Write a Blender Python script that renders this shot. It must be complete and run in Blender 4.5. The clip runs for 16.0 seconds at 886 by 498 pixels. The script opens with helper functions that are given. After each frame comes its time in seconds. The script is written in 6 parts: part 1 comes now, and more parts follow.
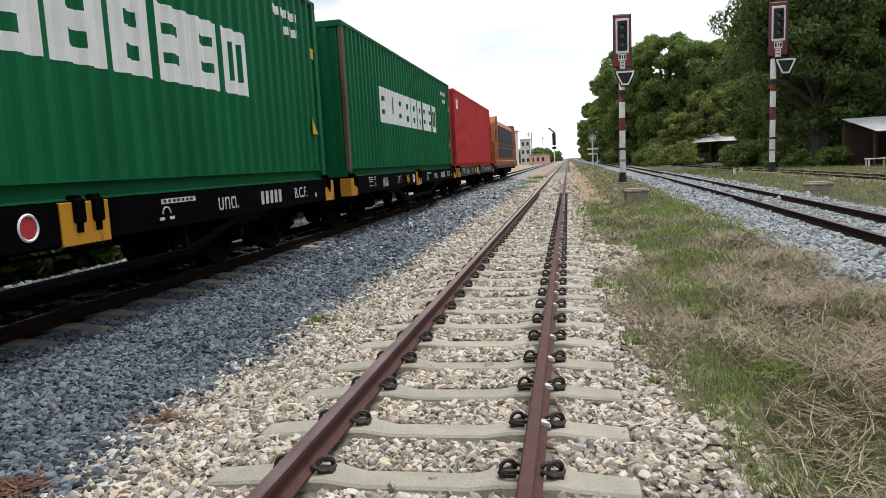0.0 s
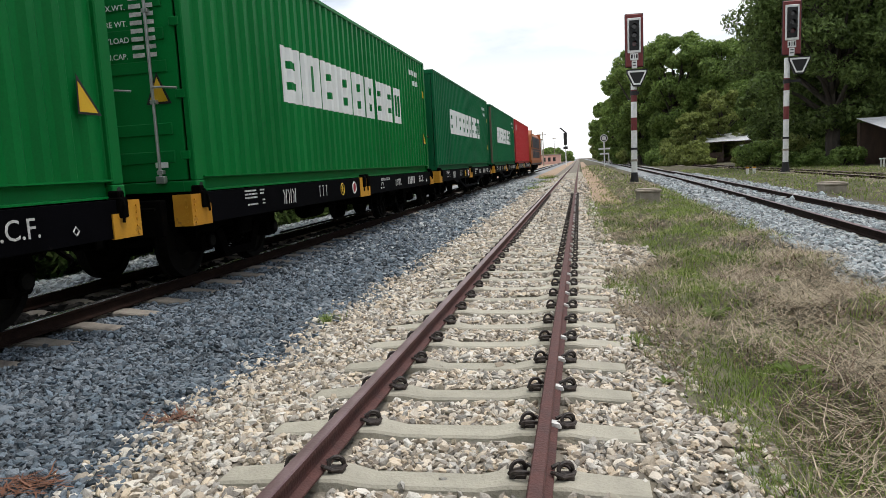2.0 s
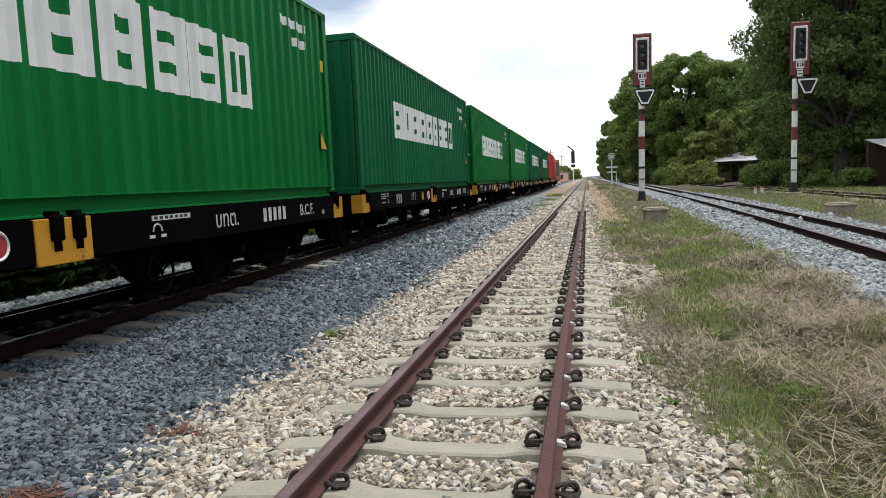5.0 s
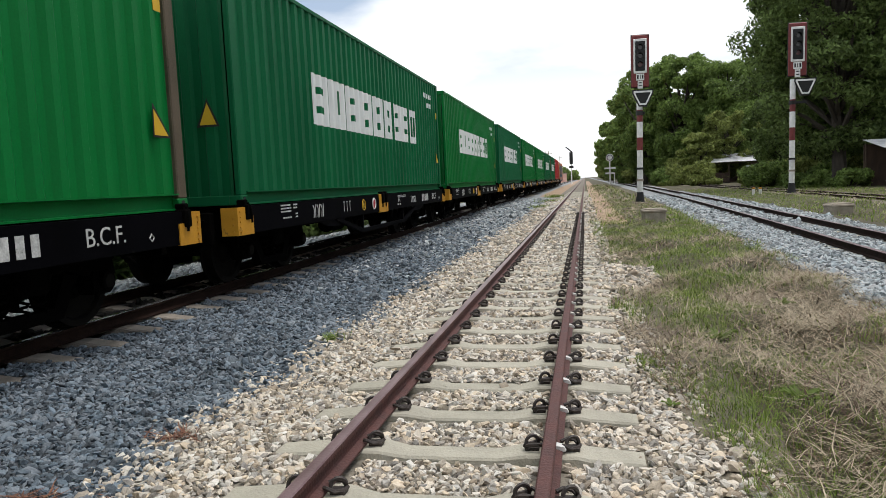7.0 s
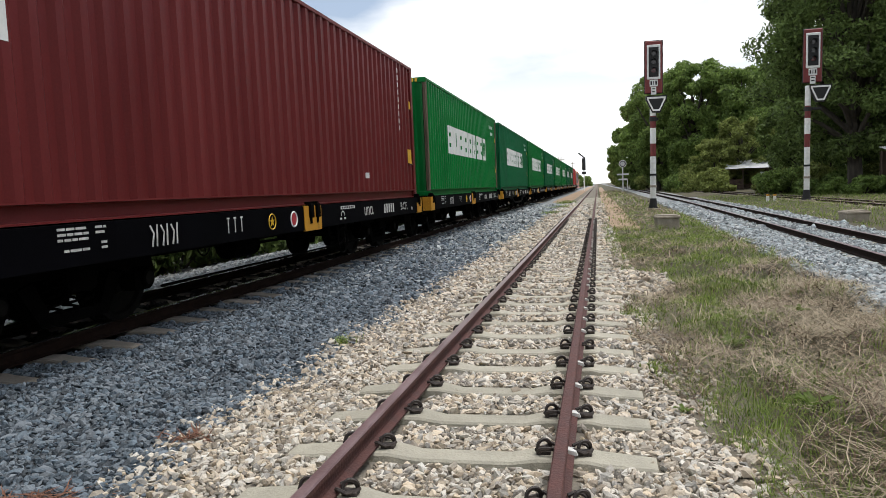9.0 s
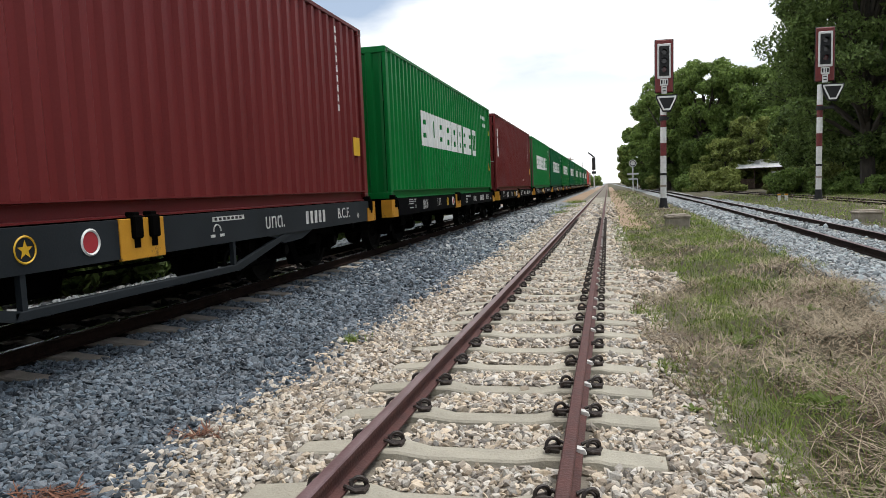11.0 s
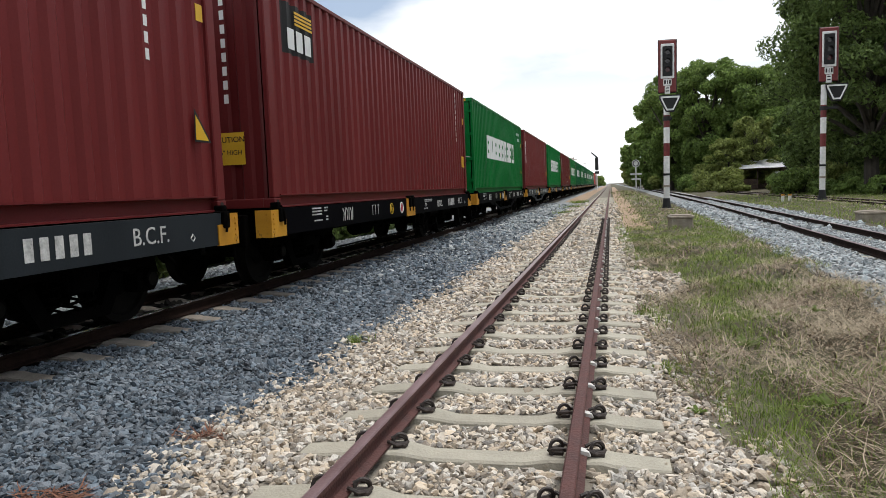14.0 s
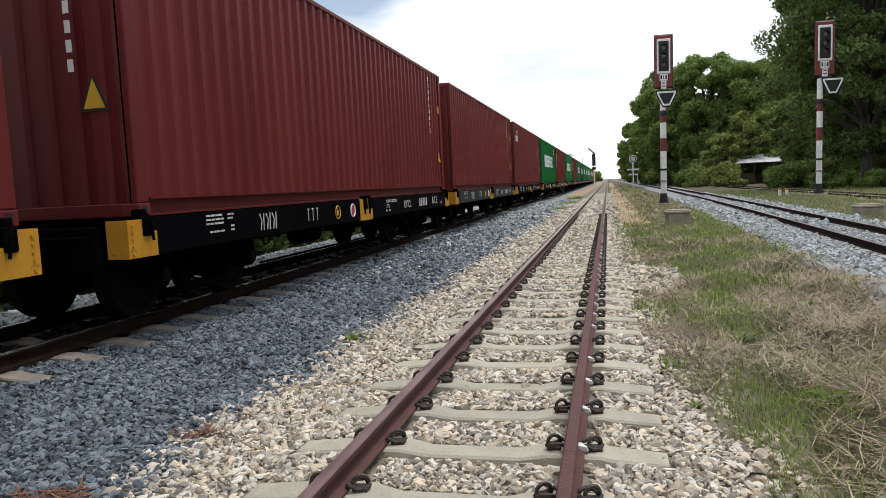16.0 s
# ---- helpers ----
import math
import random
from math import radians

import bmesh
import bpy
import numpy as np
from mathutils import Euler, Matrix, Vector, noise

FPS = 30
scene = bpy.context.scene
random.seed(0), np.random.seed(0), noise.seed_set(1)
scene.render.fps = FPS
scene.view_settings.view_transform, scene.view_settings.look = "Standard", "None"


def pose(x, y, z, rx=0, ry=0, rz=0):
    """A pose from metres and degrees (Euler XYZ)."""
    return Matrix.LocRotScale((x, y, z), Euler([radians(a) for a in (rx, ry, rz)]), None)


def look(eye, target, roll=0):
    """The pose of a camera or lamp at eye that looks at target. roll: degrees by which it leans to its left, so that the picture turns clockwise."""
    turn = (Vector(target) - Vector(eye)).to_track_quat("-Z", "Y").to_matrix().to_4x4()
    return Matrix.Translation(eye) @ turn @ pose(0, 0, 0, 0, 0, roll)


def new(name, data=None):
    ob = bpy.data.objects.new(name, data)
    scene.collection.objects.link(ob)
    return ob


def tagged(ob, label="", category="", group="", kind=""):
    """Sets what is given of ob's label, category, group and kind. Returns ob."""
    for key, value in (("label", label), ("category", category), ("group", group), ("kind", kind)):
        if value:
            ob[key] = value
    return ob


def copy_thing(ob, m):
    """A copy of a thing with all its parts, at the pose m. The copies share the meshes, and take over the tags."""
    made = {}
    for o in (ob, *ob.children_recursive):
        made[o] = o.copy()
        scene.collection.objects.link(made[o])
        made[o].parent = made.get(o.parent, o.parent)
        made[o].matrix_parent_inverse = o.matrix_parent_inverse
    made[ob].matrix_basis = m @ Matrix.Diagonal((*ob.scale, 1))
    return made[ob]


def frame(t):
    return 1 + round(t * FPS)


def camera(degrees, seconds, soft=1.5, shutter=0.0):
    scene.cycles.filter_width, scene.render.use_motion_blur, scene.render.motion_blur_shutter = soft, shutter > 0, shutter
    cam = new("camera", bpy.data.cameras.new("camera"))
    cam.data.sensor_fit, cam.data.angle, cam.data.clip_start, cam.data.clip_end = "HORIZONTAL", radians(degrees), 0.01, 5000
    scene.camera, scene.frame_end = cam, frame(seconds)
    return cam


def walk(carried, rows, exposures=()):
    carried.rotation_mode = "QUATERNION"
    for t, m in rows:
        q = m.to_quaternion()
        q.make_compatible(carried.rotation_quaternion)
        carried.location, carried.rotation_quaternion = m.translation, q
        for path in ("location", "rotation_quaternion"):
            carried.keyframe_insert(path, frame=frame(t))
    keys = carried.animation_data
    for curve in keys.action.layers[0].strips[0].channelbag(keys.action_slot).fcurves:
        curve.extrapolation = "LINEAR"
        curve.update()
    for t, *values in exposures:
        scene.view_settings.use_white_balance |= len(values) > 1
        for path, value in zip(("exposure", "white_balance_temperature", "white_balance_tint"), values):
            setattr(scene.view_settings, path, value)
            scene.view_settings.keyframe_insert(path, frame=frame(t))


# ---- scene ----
# ------------------------------------------------------------------ camera
cam = camera(63.75, 16.0, soft=0.6)


def cam_pose(x, y, z, yaw, pitch, roll):
    return pose(x, y, z, 0, 0, yaw) @ pose(0, 0, 0, 90 + pitch) @ pose(0, 0, 0, 0, 0, roll)


PATH = (
    (0, 0.000, 0.000, 1.260, 10.239, -6.734, -3.059),
    (0.5, -0.004, 0.003, 1.262, 10.090, -6.759, -2.883),
    (1, 0.003, 0.002, 1.261, 10.056, -6.714, -3.133),
    (1.5, 0.004, 0.009, 1.261, 10.502, -6.796, -3.114),
    (2, 0.003, -0.000, 1.262, 11.125, -6.683, -3.096),
    (2.5, 0.005, 0.001, 1.266, 10.866, -6.440, -2.638),
    (3, 0.003, -0.001, 1.263, 11.285, -6.205, -2.948),
    (3.5, 0.000, -0.016, 1.269, 11.826, -5.996, -2.782),
    (4, 0.002, -0.007, 1.262, 11.528, -5.831, -2.465),
    (6.5, 0.005, 0.003, 1.267, 11.741, -4.853, -2.566),
    (7, 0.002, 0.011, 1.272, 11.471, -5.231, -2.648),
    (7.5, 0.004, 0.004, 1.267, 11.930, -5.305, -2.742),
    (8, 0.005, 0.008, 1.267, 11.923, -4.996, -2.666),
    (8.5, 0.003, 0.006, 1.266, 12.185, -5.008, -2.588),
    (9, 0.000, -0.003, 1.262, 12.407, -4.749, -2.393),
    (11.5, 0.003, -0.005, 1.254, 13.305, -4.790, -2.313),
    (12, -0.007, -0.005, 1.262, 13.379, -4.857, -2.224),
    (12.5, -0.004, -0.007, 1.260, 13.212, -4.457, -2.362),
    (13, -0.007, -0.009, 1.257, 13.329, -4.582, -2.585),
    (13.5, -0.008, -0.002, 1.260, 13.318, -4.877, -2.323),
    (14, -0.003, -0.001, 1.262, 13.389, -4.739, -2.345),
    (14.5, 0.002, -0.000, 1.259, 13.289, -4.724, -2.443),
    (15, 0.002, -0.005, 1.258, 13.373, -4.827, -2.808),
    (15.5, 0.007, -0.008, 1.258, 13.300, -4.756, -2.679),
    (16, 0.005, -0.002, 1.259, 13.227, -4.986, -2.809),
)

walk(cam, [(r[0], cam_pose(*r[1:])) for r in PATH])

# ------------------------------------------------------------------ light
world = bpy.data.worlds.new("overcast_sky")
scene.world = world
world.use_nodes = True
wn, wl = world.node_tree.nodes, world.node_tree.links
wn.clear()
w_out = wn.new("ShaderNodeOutputWorld")
w_bg = wn.new("ShaderNodeBackground")
w_sky = wn.new("ShaderNodeTexSky")
w_sky.sky_type = "NISHITA"
w_sky.sun_disc = False
w_sky.sun_elevation, w_sky.sun_rotation = radians(75), radians(67)
w_sky.dust_density = 2.0
w_bg2 = wn.new("ShaderNodeBackground")
w_mix = wn.new("ShaderNodeMixShader")
w_tc = wn.new("ShaderNodeTexCoord")
w_map = wn.new("ShaderNodeMapping")
w_map.inputs["Scale"].default_value = (1, 1, 3.0)
w_noise = wn.new("ShaderNodeTexNoise")
w_noise.inputs["Scale"].default_value = 2.2
w_noise.inputs["Detail"].default_value = 6
w_noise.inputs["Roughness"].default_value = 0.5
w_ramp = wn.new("ShaderNodeValToRGB")
w_ramp.color_ramp.elements[0].position, w_ramp.color_ramp.elements[0].color = 0.4, (0.15, 0.15, 0.15, 1)
w_ramp.color_ramp.elements[1].position, w_ramp.color_ramp.elements[1].color = 0.56, (1, 1, 1, 1)
w_bg.inputs["Strength"].default_value = 0.13
w_bg2.inputs["Color"].default_value = (0.97, 0.985, 1.0, 1)
w_bg2.inputs["Strength"].default_value = 1.15
wl.new(w_sky.outputs["Color"], w_bg.inputs["Color"])
wl.new(w_tc.outputs["Generated"], w_map.inputs["Vector"])
wl.new(w_map.outputs["Vector"], w_noise.inputs["Vector"])
wl.new(w_noise.outputs["Fac"], w_ramp.inputs["Fac"])
# the cloud closes to plain white towards the horizon
w_sep = wn.new("ShaderNodeSeparateXYZ")
w_low = wn.new("ShaderNodeMapRange")
w_low.inputs["From Min"].default_value, w_low.inputs["From Max"].default_value = 0.08, 0.24
w_low.inputs["To Min"].default_value, w_low.inputs["To Max"].default_value = 1.0, 0.0
w_max = wn.new("ShaderNodeMath")
w_max.operation = "MAXIMUM"
wl.new(w_tc.outputs["Generated"], w_sep.inputs[0])
wl.new(w_sep.outputs["Z"], w_low.inputs["Value"])
wl.new(w_ramp.outputs["Color"], w_max.inputs[0])
wl.new(w_low.outputs["Result"], w_max.inputs[1])
wl.new(w_max.outputs[0], w_mix.inputs["Fac"])
wl.new(w_bg.outputs["Background"], w_mix.inputs[1])
wl.new(w_bg2.outputs["Background"], w_mix.inputs[2])
wl.new(w_mix.outputs["Shader"], w_out.inputs["Surface"])

sun = new("sun", bpy.data.lights.new("sun", "SUN"))
sun.data.energy, sun.data.angle, sun.data.color = 1.8, radians(24), (1.0, 0.97, 0.92)
sun.matrix_world = look((7, 3, 28), (0, 0, 0))
scene.view_settings.exposure = 0.16


# ------------------------------------------------------------------ materials
def surf(name, dark, light, scale=4.0, rough=0.7, bump=0.2, metal=0.0, fine=60.0, island=0.0, streak=None, random_tint=0.0, rust=None, spec=0.5, second=None):
    """A surface between two colours: broad stains, fine grain and relief; streak: stretch of the stains along z; rust: colour and amount of worn spots."""
    m = bpy.data.materials.new(name)
    m.use_nodes = True
    n, l = m.node_tree.nodes, m.node_tree.links
    b = n["Principled BSDF"]
    tc = n.new("ShaderNodeTexCoord")
    mp = n.new("ShaderNodeMapping")
    mp.inputs["Scale"].default_value = (1, 1, 1.0 / streak if streak else 1)
    l.new(tc.outputs["Object"], mp.inputs["Vector"])
    n1 = n.new("ShaderNodeTexNoise")
    n1.inputs["Scale"].default_value, n1.inputs["Detail"].default_value = scale, 5
    n2 = n.new("ShaderNodeTexNoise")
    n2.inputs["Scale"].default_value, n2.inputs["Detail"].default_value = fine, 3
    l.new(mp.outputs["Vector"], n1.inputs["Vector"])
    l.new(tc.outputs["Object"], n2.inputs["Vector"])
    add = n.new("ShaderNodeMath")
    add.operation = "MULTIPLY_ADD"
    l.new(n2.outputs["Fac"], add.inputs[0])
    add.inputs[1].default_value = 0.45
    l.new(n1.outputs["Fac"], add.inputs[2])
    fac = add.outputs[0]
    if island:
        geo = n.new("ShaderNodeNewGeometry")
        a2 = n.new("ShaderNodeMath")
        a2.operation = "MULTIPLY_ADD"
        l.new(geo.outputs["Random Per Island"], a2.inputs[0])
        a2.inputs[1].default_value = island
        l.new(fac, a2.inputs[2])
        fac = a2.outputs[0]
    if random_tint:
        oi = n.new("ShaderNodeObjectInfo")
        a3 = n.new("ShaderNodeMath")
        a3.operation = "MULTIPLY_ADD"
        l.new(oi.outputs["Random"], a3.inputs[0])
        a3.inputs[1].default_value = random_tint
        l.new(fac, a3.inputs[2])
        fac = a3.outputs[0]
    top = 1.0 + island + random_tint
    ramp = n.new("ShaderNodeMapRange")
    ramp.inputs["From Min"].default_value, ramp.inputs["From Max"].default_value = 0.42, 0.42 + 0.62 * top
    l.new(fac, ramp.inputs["Value"])
    mix = n.new("ShaderNodeMix")
    mix.data_type = "RGBA"
    mix.inputs[6].default_value, mix.inputs[7].default_value = (*dark, 1), (*light, 1)
    l.new(ramp.outputs["Result"], mix.inputs[0])
    col = mix.outputs[2]
    if second:
        # a share of the pieces has another stone colour
        sh = n.new("ShaderNodeMath")
        sh.operation = "MULTIPLY"
        sh.inputs[1].default_value = 7.31
        l.new(geo.outputs["Random Per Island"], sh.inputs[0])
        fr = n.new("ShaderNodeMath")
        fr.operation = "FRACT"
        l.new(sh.outputs[0], fr.inputs[0])
        tone = n.new("ShaderNodeMix")
        tone.data_type, tone.blend_type = "RGBA", "MULTIPLY"
        tone.inputs[7].default_value = (*second, 1)
        l.new(fr.outputs[0], tone.inputs[0])
        l.new(col, tone.inputs[6])
        col = tone.outputs[2]
    if rust:
        n3 = n.new("ShaderNodeTexNoise")
        n3.inputs["Scale"].default_value, n3.inputs["Detail"].default_value, n3.inputs["Roughness"].default_value = 5.0, 8, 0.7
        l.new(mp.outputs["Vector"], n3.inputs["Vector"])
        r3 = n.new("ShaderNodeMapRange")
        r3.inputs["From Min"].default_value, r3.inputs["From Max"].default_value = rust[1], rust[1] + 0.08
        l.new(n3.outputs["Fac"], r3.inputs["Value"])
        mx = n.new("ShaderNodeMix")
        mx.data_type = "RGBA"
        mx.inputs[7].default_value = (*rust[0], 1)
        l.new(r3.outputs["Result"], mx.inputs[0])
        l.new(col, mx.inputs[6])
        col = mx.outputs[2]
    l.new(col, b.inputs["Base Color"])
    rr = n.new("ShaderNodeMapRange")
    rr.inputs["To Min"].default_value, rr.inputs["To Max"].default_value = max(rough - 0.12, 0.05), min(rough + 0.12, 1)
    l.new(n1.outputs["Fac"], rr.inputs["Value"])
    l.new(rr.outputs["Result"], b.inputs["Roughness"])
    b.inputs["Metallic"].default_value = metal
    b.inputs["Specular IOR Level"].default_value = spec
    if bump:
        bp = n.new("ShaderNodeBump")
        bp.inputs["Strength"].default_value, bp.inputs["Distance"].default_value = bump, 0.02
        l.new(n2.outputs["Fac"], bp.inputs["Height"])
        l.new(bp.outputs["Normal"], b.inputs["Normal"])
    return m


def leafy(name, dark, light):
    m = surf(name, dark, light, 0.35, 0.55, 0.0, island=1.0, fine=3.0)
    n, l = m.node_tree.nodes, m.node_tree.links
    b = n["Principled BSDF"]
    b.inputs["Specular IOR Level"].default_value = 0.2
    through_leaf, mixed = n.new("ShaderNodeBsdfTranslucent"), n.new("ShaderNodeMixShader")
    l.new(b.inputs["Base Color"].links[0].from_socket, through_leaf.inputs["Color"])
    mixed.inputs["Fac"].default_value = 0.35
    l.new(b.outputs["BSDF"], mixed.inputs[1])
    l.new(through_leaf.outputs["BSDF"], mixed.inputs[2])
    l.new(mixed.outputs["Shader"], n["Material Output"].inputs["Surface"])
    return m


RUST = (0.12, 0.055, 0.03)
M_GREEN = surf("green_container_paint", (0.0012, 0.092, 0.018), (0.004, 0.2, 0.042), 0.9, 0.4, 0.05, streak=4, random_tint=0.35, rust=((0.03, 0.06, 0.03), 0.70), spec=0.14)
M_GREEN_OLD = surf("dull_green_container_paint", (0.0025, 0.08, 0.03), (0.008, 0.15, 0.056), 0.9, 0.5, 0.05, streak=4, rust=((0.05, 0.05, 0.03), 0.68), spec=0.12)
M_MAROON = surf("maroon_container_paint", (0.095, 0.0125, 0.0135), (0.18, 0.029, 0.029), 0.9, 0.4, 0.05, streak=4, random_tint=0.35, rust=((0.2, 0.1, 0.085), 0.72), spec=0.16)
M_RED = surf("bright_red_container_paint", (0.42, 0.025, 0.03), (0.55, 0.05, 0.055), 1.0, 0.5, 0.04, streak=4, spec=0.25)
M_WHITE = surf("white_marking_paint", (0.68, 0.7, 0.69), (0.84, 0.85, 0.83), 3.0, 0.6, 0.03, rust=((0.3, 0.36, 0.3), 0.68))
M_WORN = surf("worn_stencil_paint", (0.3, 0.3, 0.29), (0.8, 0.8, 0.77), 14.0, 0.65, 0.03, rust=((0.03, 0.03, 0.03), 0.6))
M_YELLOW = surf("yellow_bracket_paint", (0.4, 0.17, 0.012), (0.62, 0.31, 0.03), 5.0, 0.55, 0.08, random_tint=0.5, rust=((0.12, 0.07, 0.03), 0.61), spec=0.25)
M_DECAL = surf("yellow_decal", (0.62, 0.36, 0.01), (0.75, 0.48, 0.03), 4.0, 0.5, 0.0)
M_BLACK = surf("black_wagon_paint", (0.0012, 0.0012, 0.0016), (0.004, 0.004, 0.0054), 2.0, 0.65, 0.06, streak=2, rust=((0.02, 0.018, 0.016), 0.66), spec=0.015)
M_SLATE = surf("slate_wagon_paint", (0.009, 0.012, 0.015), (0.022, 0.028, 0.033), 2.0, 0.6, 0.06, streak=2, rust=((0.035, 0.03, 0.026), 0.66), spec=0.2)
# blacker than oily iron is: deep shade under the wagons is in the colour
M_GRIME = surf("shade_dark_oily_iron", (0.001, 0.001, 0.001), (0.005, 0.0045, 0.004), 5.0, 0.85, 0.3, spec=0.015)
M_STEELBAR = surf("galvanised_bar", (0.3, 0.3, 0.3), (0.5, 0.5, 0.5), 8.0, 0.4, 0.05, metal=0.7)
# worn steel, with the same under-wagon shade put into its colour
M_WHEEL = surf("shade_dark_worn_steel", (0.003, 0.0028, 0.0025), (0.014, 0.0125, 0.011), 6.0, 0.7, 0.1, spec=0.04)
M_RAILTOP = surf("brown_rail_head", (0.15, 0.085, 0.085), (0.31, 0.215, 0.22), 3.0, 0.33, 0.05, metal=0.45)
M_RAILSIDE = surf("rusty_rail_web", (0.05, 0.018, 0.016), (0.115, 0.043, 0.036), 9.0, 0.75, 0.3)
M_RAILSHINE = surf("polished_rail_head", (0.3, 0.3, 0.3), (0.5, 0.5, 0.5), 5.0, 0.25, 0.02, metal=0.9)
# rail web, stones and concrete with the shade under the train put in
M_RAILDARK = surf("dark_rail_web", (0.01, 0.006, 0.005), (0.03, 0.018, 0.014), 9.0, 0.8, 0.3, spec=0.05)
M_STONESHADE = surf("shade_dark_stone", (0.004, 0.004, 0.004), (0.035, 0.033, 0.031), 8.0, 0.85, 0.3, island=1.5, fine=90, spec=0.08)
M_SLEEPER1 = surf("shade_dark_concrete", (0.13, 0.11, 0.09), (0.36, 0.32, 0.27), 5.0, 0.85, 0.35, random_tint=0.4)
M_OLDPOST = surf("chafed_rusty_post", (0.06, 0.05, 0.032), (0.17, 0.13, 0.09), 3.0, 0.7, 0.15, streak=3, spec=0.25)
M_CLIP = surf("dark_clip_iron", (0.018, 0.014, 0.013), (0.06, 0.045, 0.038), 20.0, 0.6, 0.3)
M_CONCRETE = surf("sleeper_concrete", (0.26, 0.245, 0.195), (0.46, 0.43, 0.35), 5.0, 0.85, 0.35, random_tint=0.4)
M_OLDCONC = surf("stained_concrete", (0.18, 0.15, 0.115), (0.42, 0.37, 0.3), 5.0, 0.9, 0.4)
M_BEIGE = surf("pale_mixed_stone", (0.13, 0.12, 0.108), (0.66, 0.635, 0.58), 8.0, 0.85, 0.35, island=1.5, fine=90, spec=0.3, second=(1.0, 0.86, 0.7))
M_BLUE = surf("fresh_blue_grey_stone", (0.013, 0.016, 0.02), (0.21, 0.235, 0.26), 8.0, 0.8, 0.35, island=1.5, fine=90, spec=0.3, second=(0.8, 0.92, 1.0))
M_GREY = surf("grey_limestone", (0.09, 0.095, 0.098), (0.46, 0.47, 0.465), 8.0, 0.85, 0.35, island=1.5, fine=90, spec=0.3, second=(0.85, 0.95, 1.0))
M_SOIL = surf("gravelly_earth", (0.1, 0.085, 0.062), (0.2, 0.175, 0.13), 3.0, 0.95, 0.8, fine=40)
M_FIELD = surf("grassy_earth", (0.035, 0.032, 0.016), (0.11, 0.095, 0.048), 0.6, 0.95, 0.8, fine=25)
M_STRAW = surf("dry_straw", (0.05, 0.038, 0.024), (0.5, 0.42, 0.3), 2.0, 0.85, 0.0, island=1.2, spec=0.2)
M_STRAWB = surf("brown_rotting_straw", (0.022, 0.015, 0.01), (0.17, 0.115, 0.075), 2.0, 0.85, 0.0, island=1.2, spec=0.2)
M_GRASS = leafy("fresh_grass", (0.024, 0.05, 0.01), (0.27, 0.36, 0.08))
M_LEAF = leafy("broadleaf_foliage", (0.03, 0.055, 0.015), (0.23, 0.33, 0.085))
M_LEAF2 = leafy("light_foliage", (0.045, 0.065, 0.016), (0.32, 0.37, 0.11))
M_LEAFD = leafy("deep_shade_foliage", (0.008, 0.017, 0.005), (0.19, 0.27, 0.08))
M_BARK = surf("grey_bark", (0.02, 0.016, 0.012), (0.07, 0.058, 0.045), 6.0, 0.9, 0.6, streak=3)
M_DISC = surf("red_disc_paint", (0.35, 0.02, 0.03), (0.5, 0.04, 0.05), 6.0, 0.6, 0.0)
M_SIGRED = surf("weathered_red_paint", (0.1, 0.014, 0.014), (0.2, 0.03, 0.028), 6.0, 0.6, 0.08)
M_SIGWHITE = surf("weathered_white_paint", (0.6, 0.6, 0.57), (0.82, 0.82, 0.8), 6.0, 0.6, 0.05)
M_SIGBLACK = surf("matt_black_paint", (0.006, 0.006, 0.006), (0.016, 0.016, 0.016), 6.0, 0.7, 0.05)
M_LENS = surf("unlit_lens_glass", (0.02, 0.02, 0.022), (0.05, 0.05, 0.055), 6.0, 0.15, 0.0)
M_LENSR = surf("unlit_red_lens", (0.06, 0.012, 0.014), (0.1, 0.02, 0.022), 6.0, 0.15, 0.0)
M_ORANGE = surf("orange_loco_paint", (0.27, 0.065, 0.012), (0.4, 0.11, 0.02), 2.0, 0.45, 0.04)
M_NAVY = surf("dark_blue_loco_band", (0.02, 0.022, 0.04), (0.045, 0.05, 0.08), 2.0, 0.5, 0.04)
M_GLASS = surf("dark_window_glass", (0.012, 0.014, 0.016), (0.02, 0.022, 0.026), 2.0, 0.08, 0.0)
M_TIN = surf("corrugated_tin_sheet", (0.42, 0.43, 0.44), (0.78, 0.79, 0.8), 1.5, 0.5, 0.1, rust=((0.2, 0.1, 0.05), 0.62))
M_PLANK = surf("weathered_plank", (0.03, 0.02, 0.014), (0.1, 0.062, 0.045), 3.0, 0.85, 0.4, streak=3)
M_PLASTER = surf("pale_far_plaster", (0.5, 0.5, 0.5), (0.7, 0.69, 0.66), 0.4, 0.8, 0.05)
M_PINK = surf("washed_out_pink_plaster", (0.55, 0.3, 0.26), (0.7, 0.45, 0.38), 0.4, 0.8, 0.05)


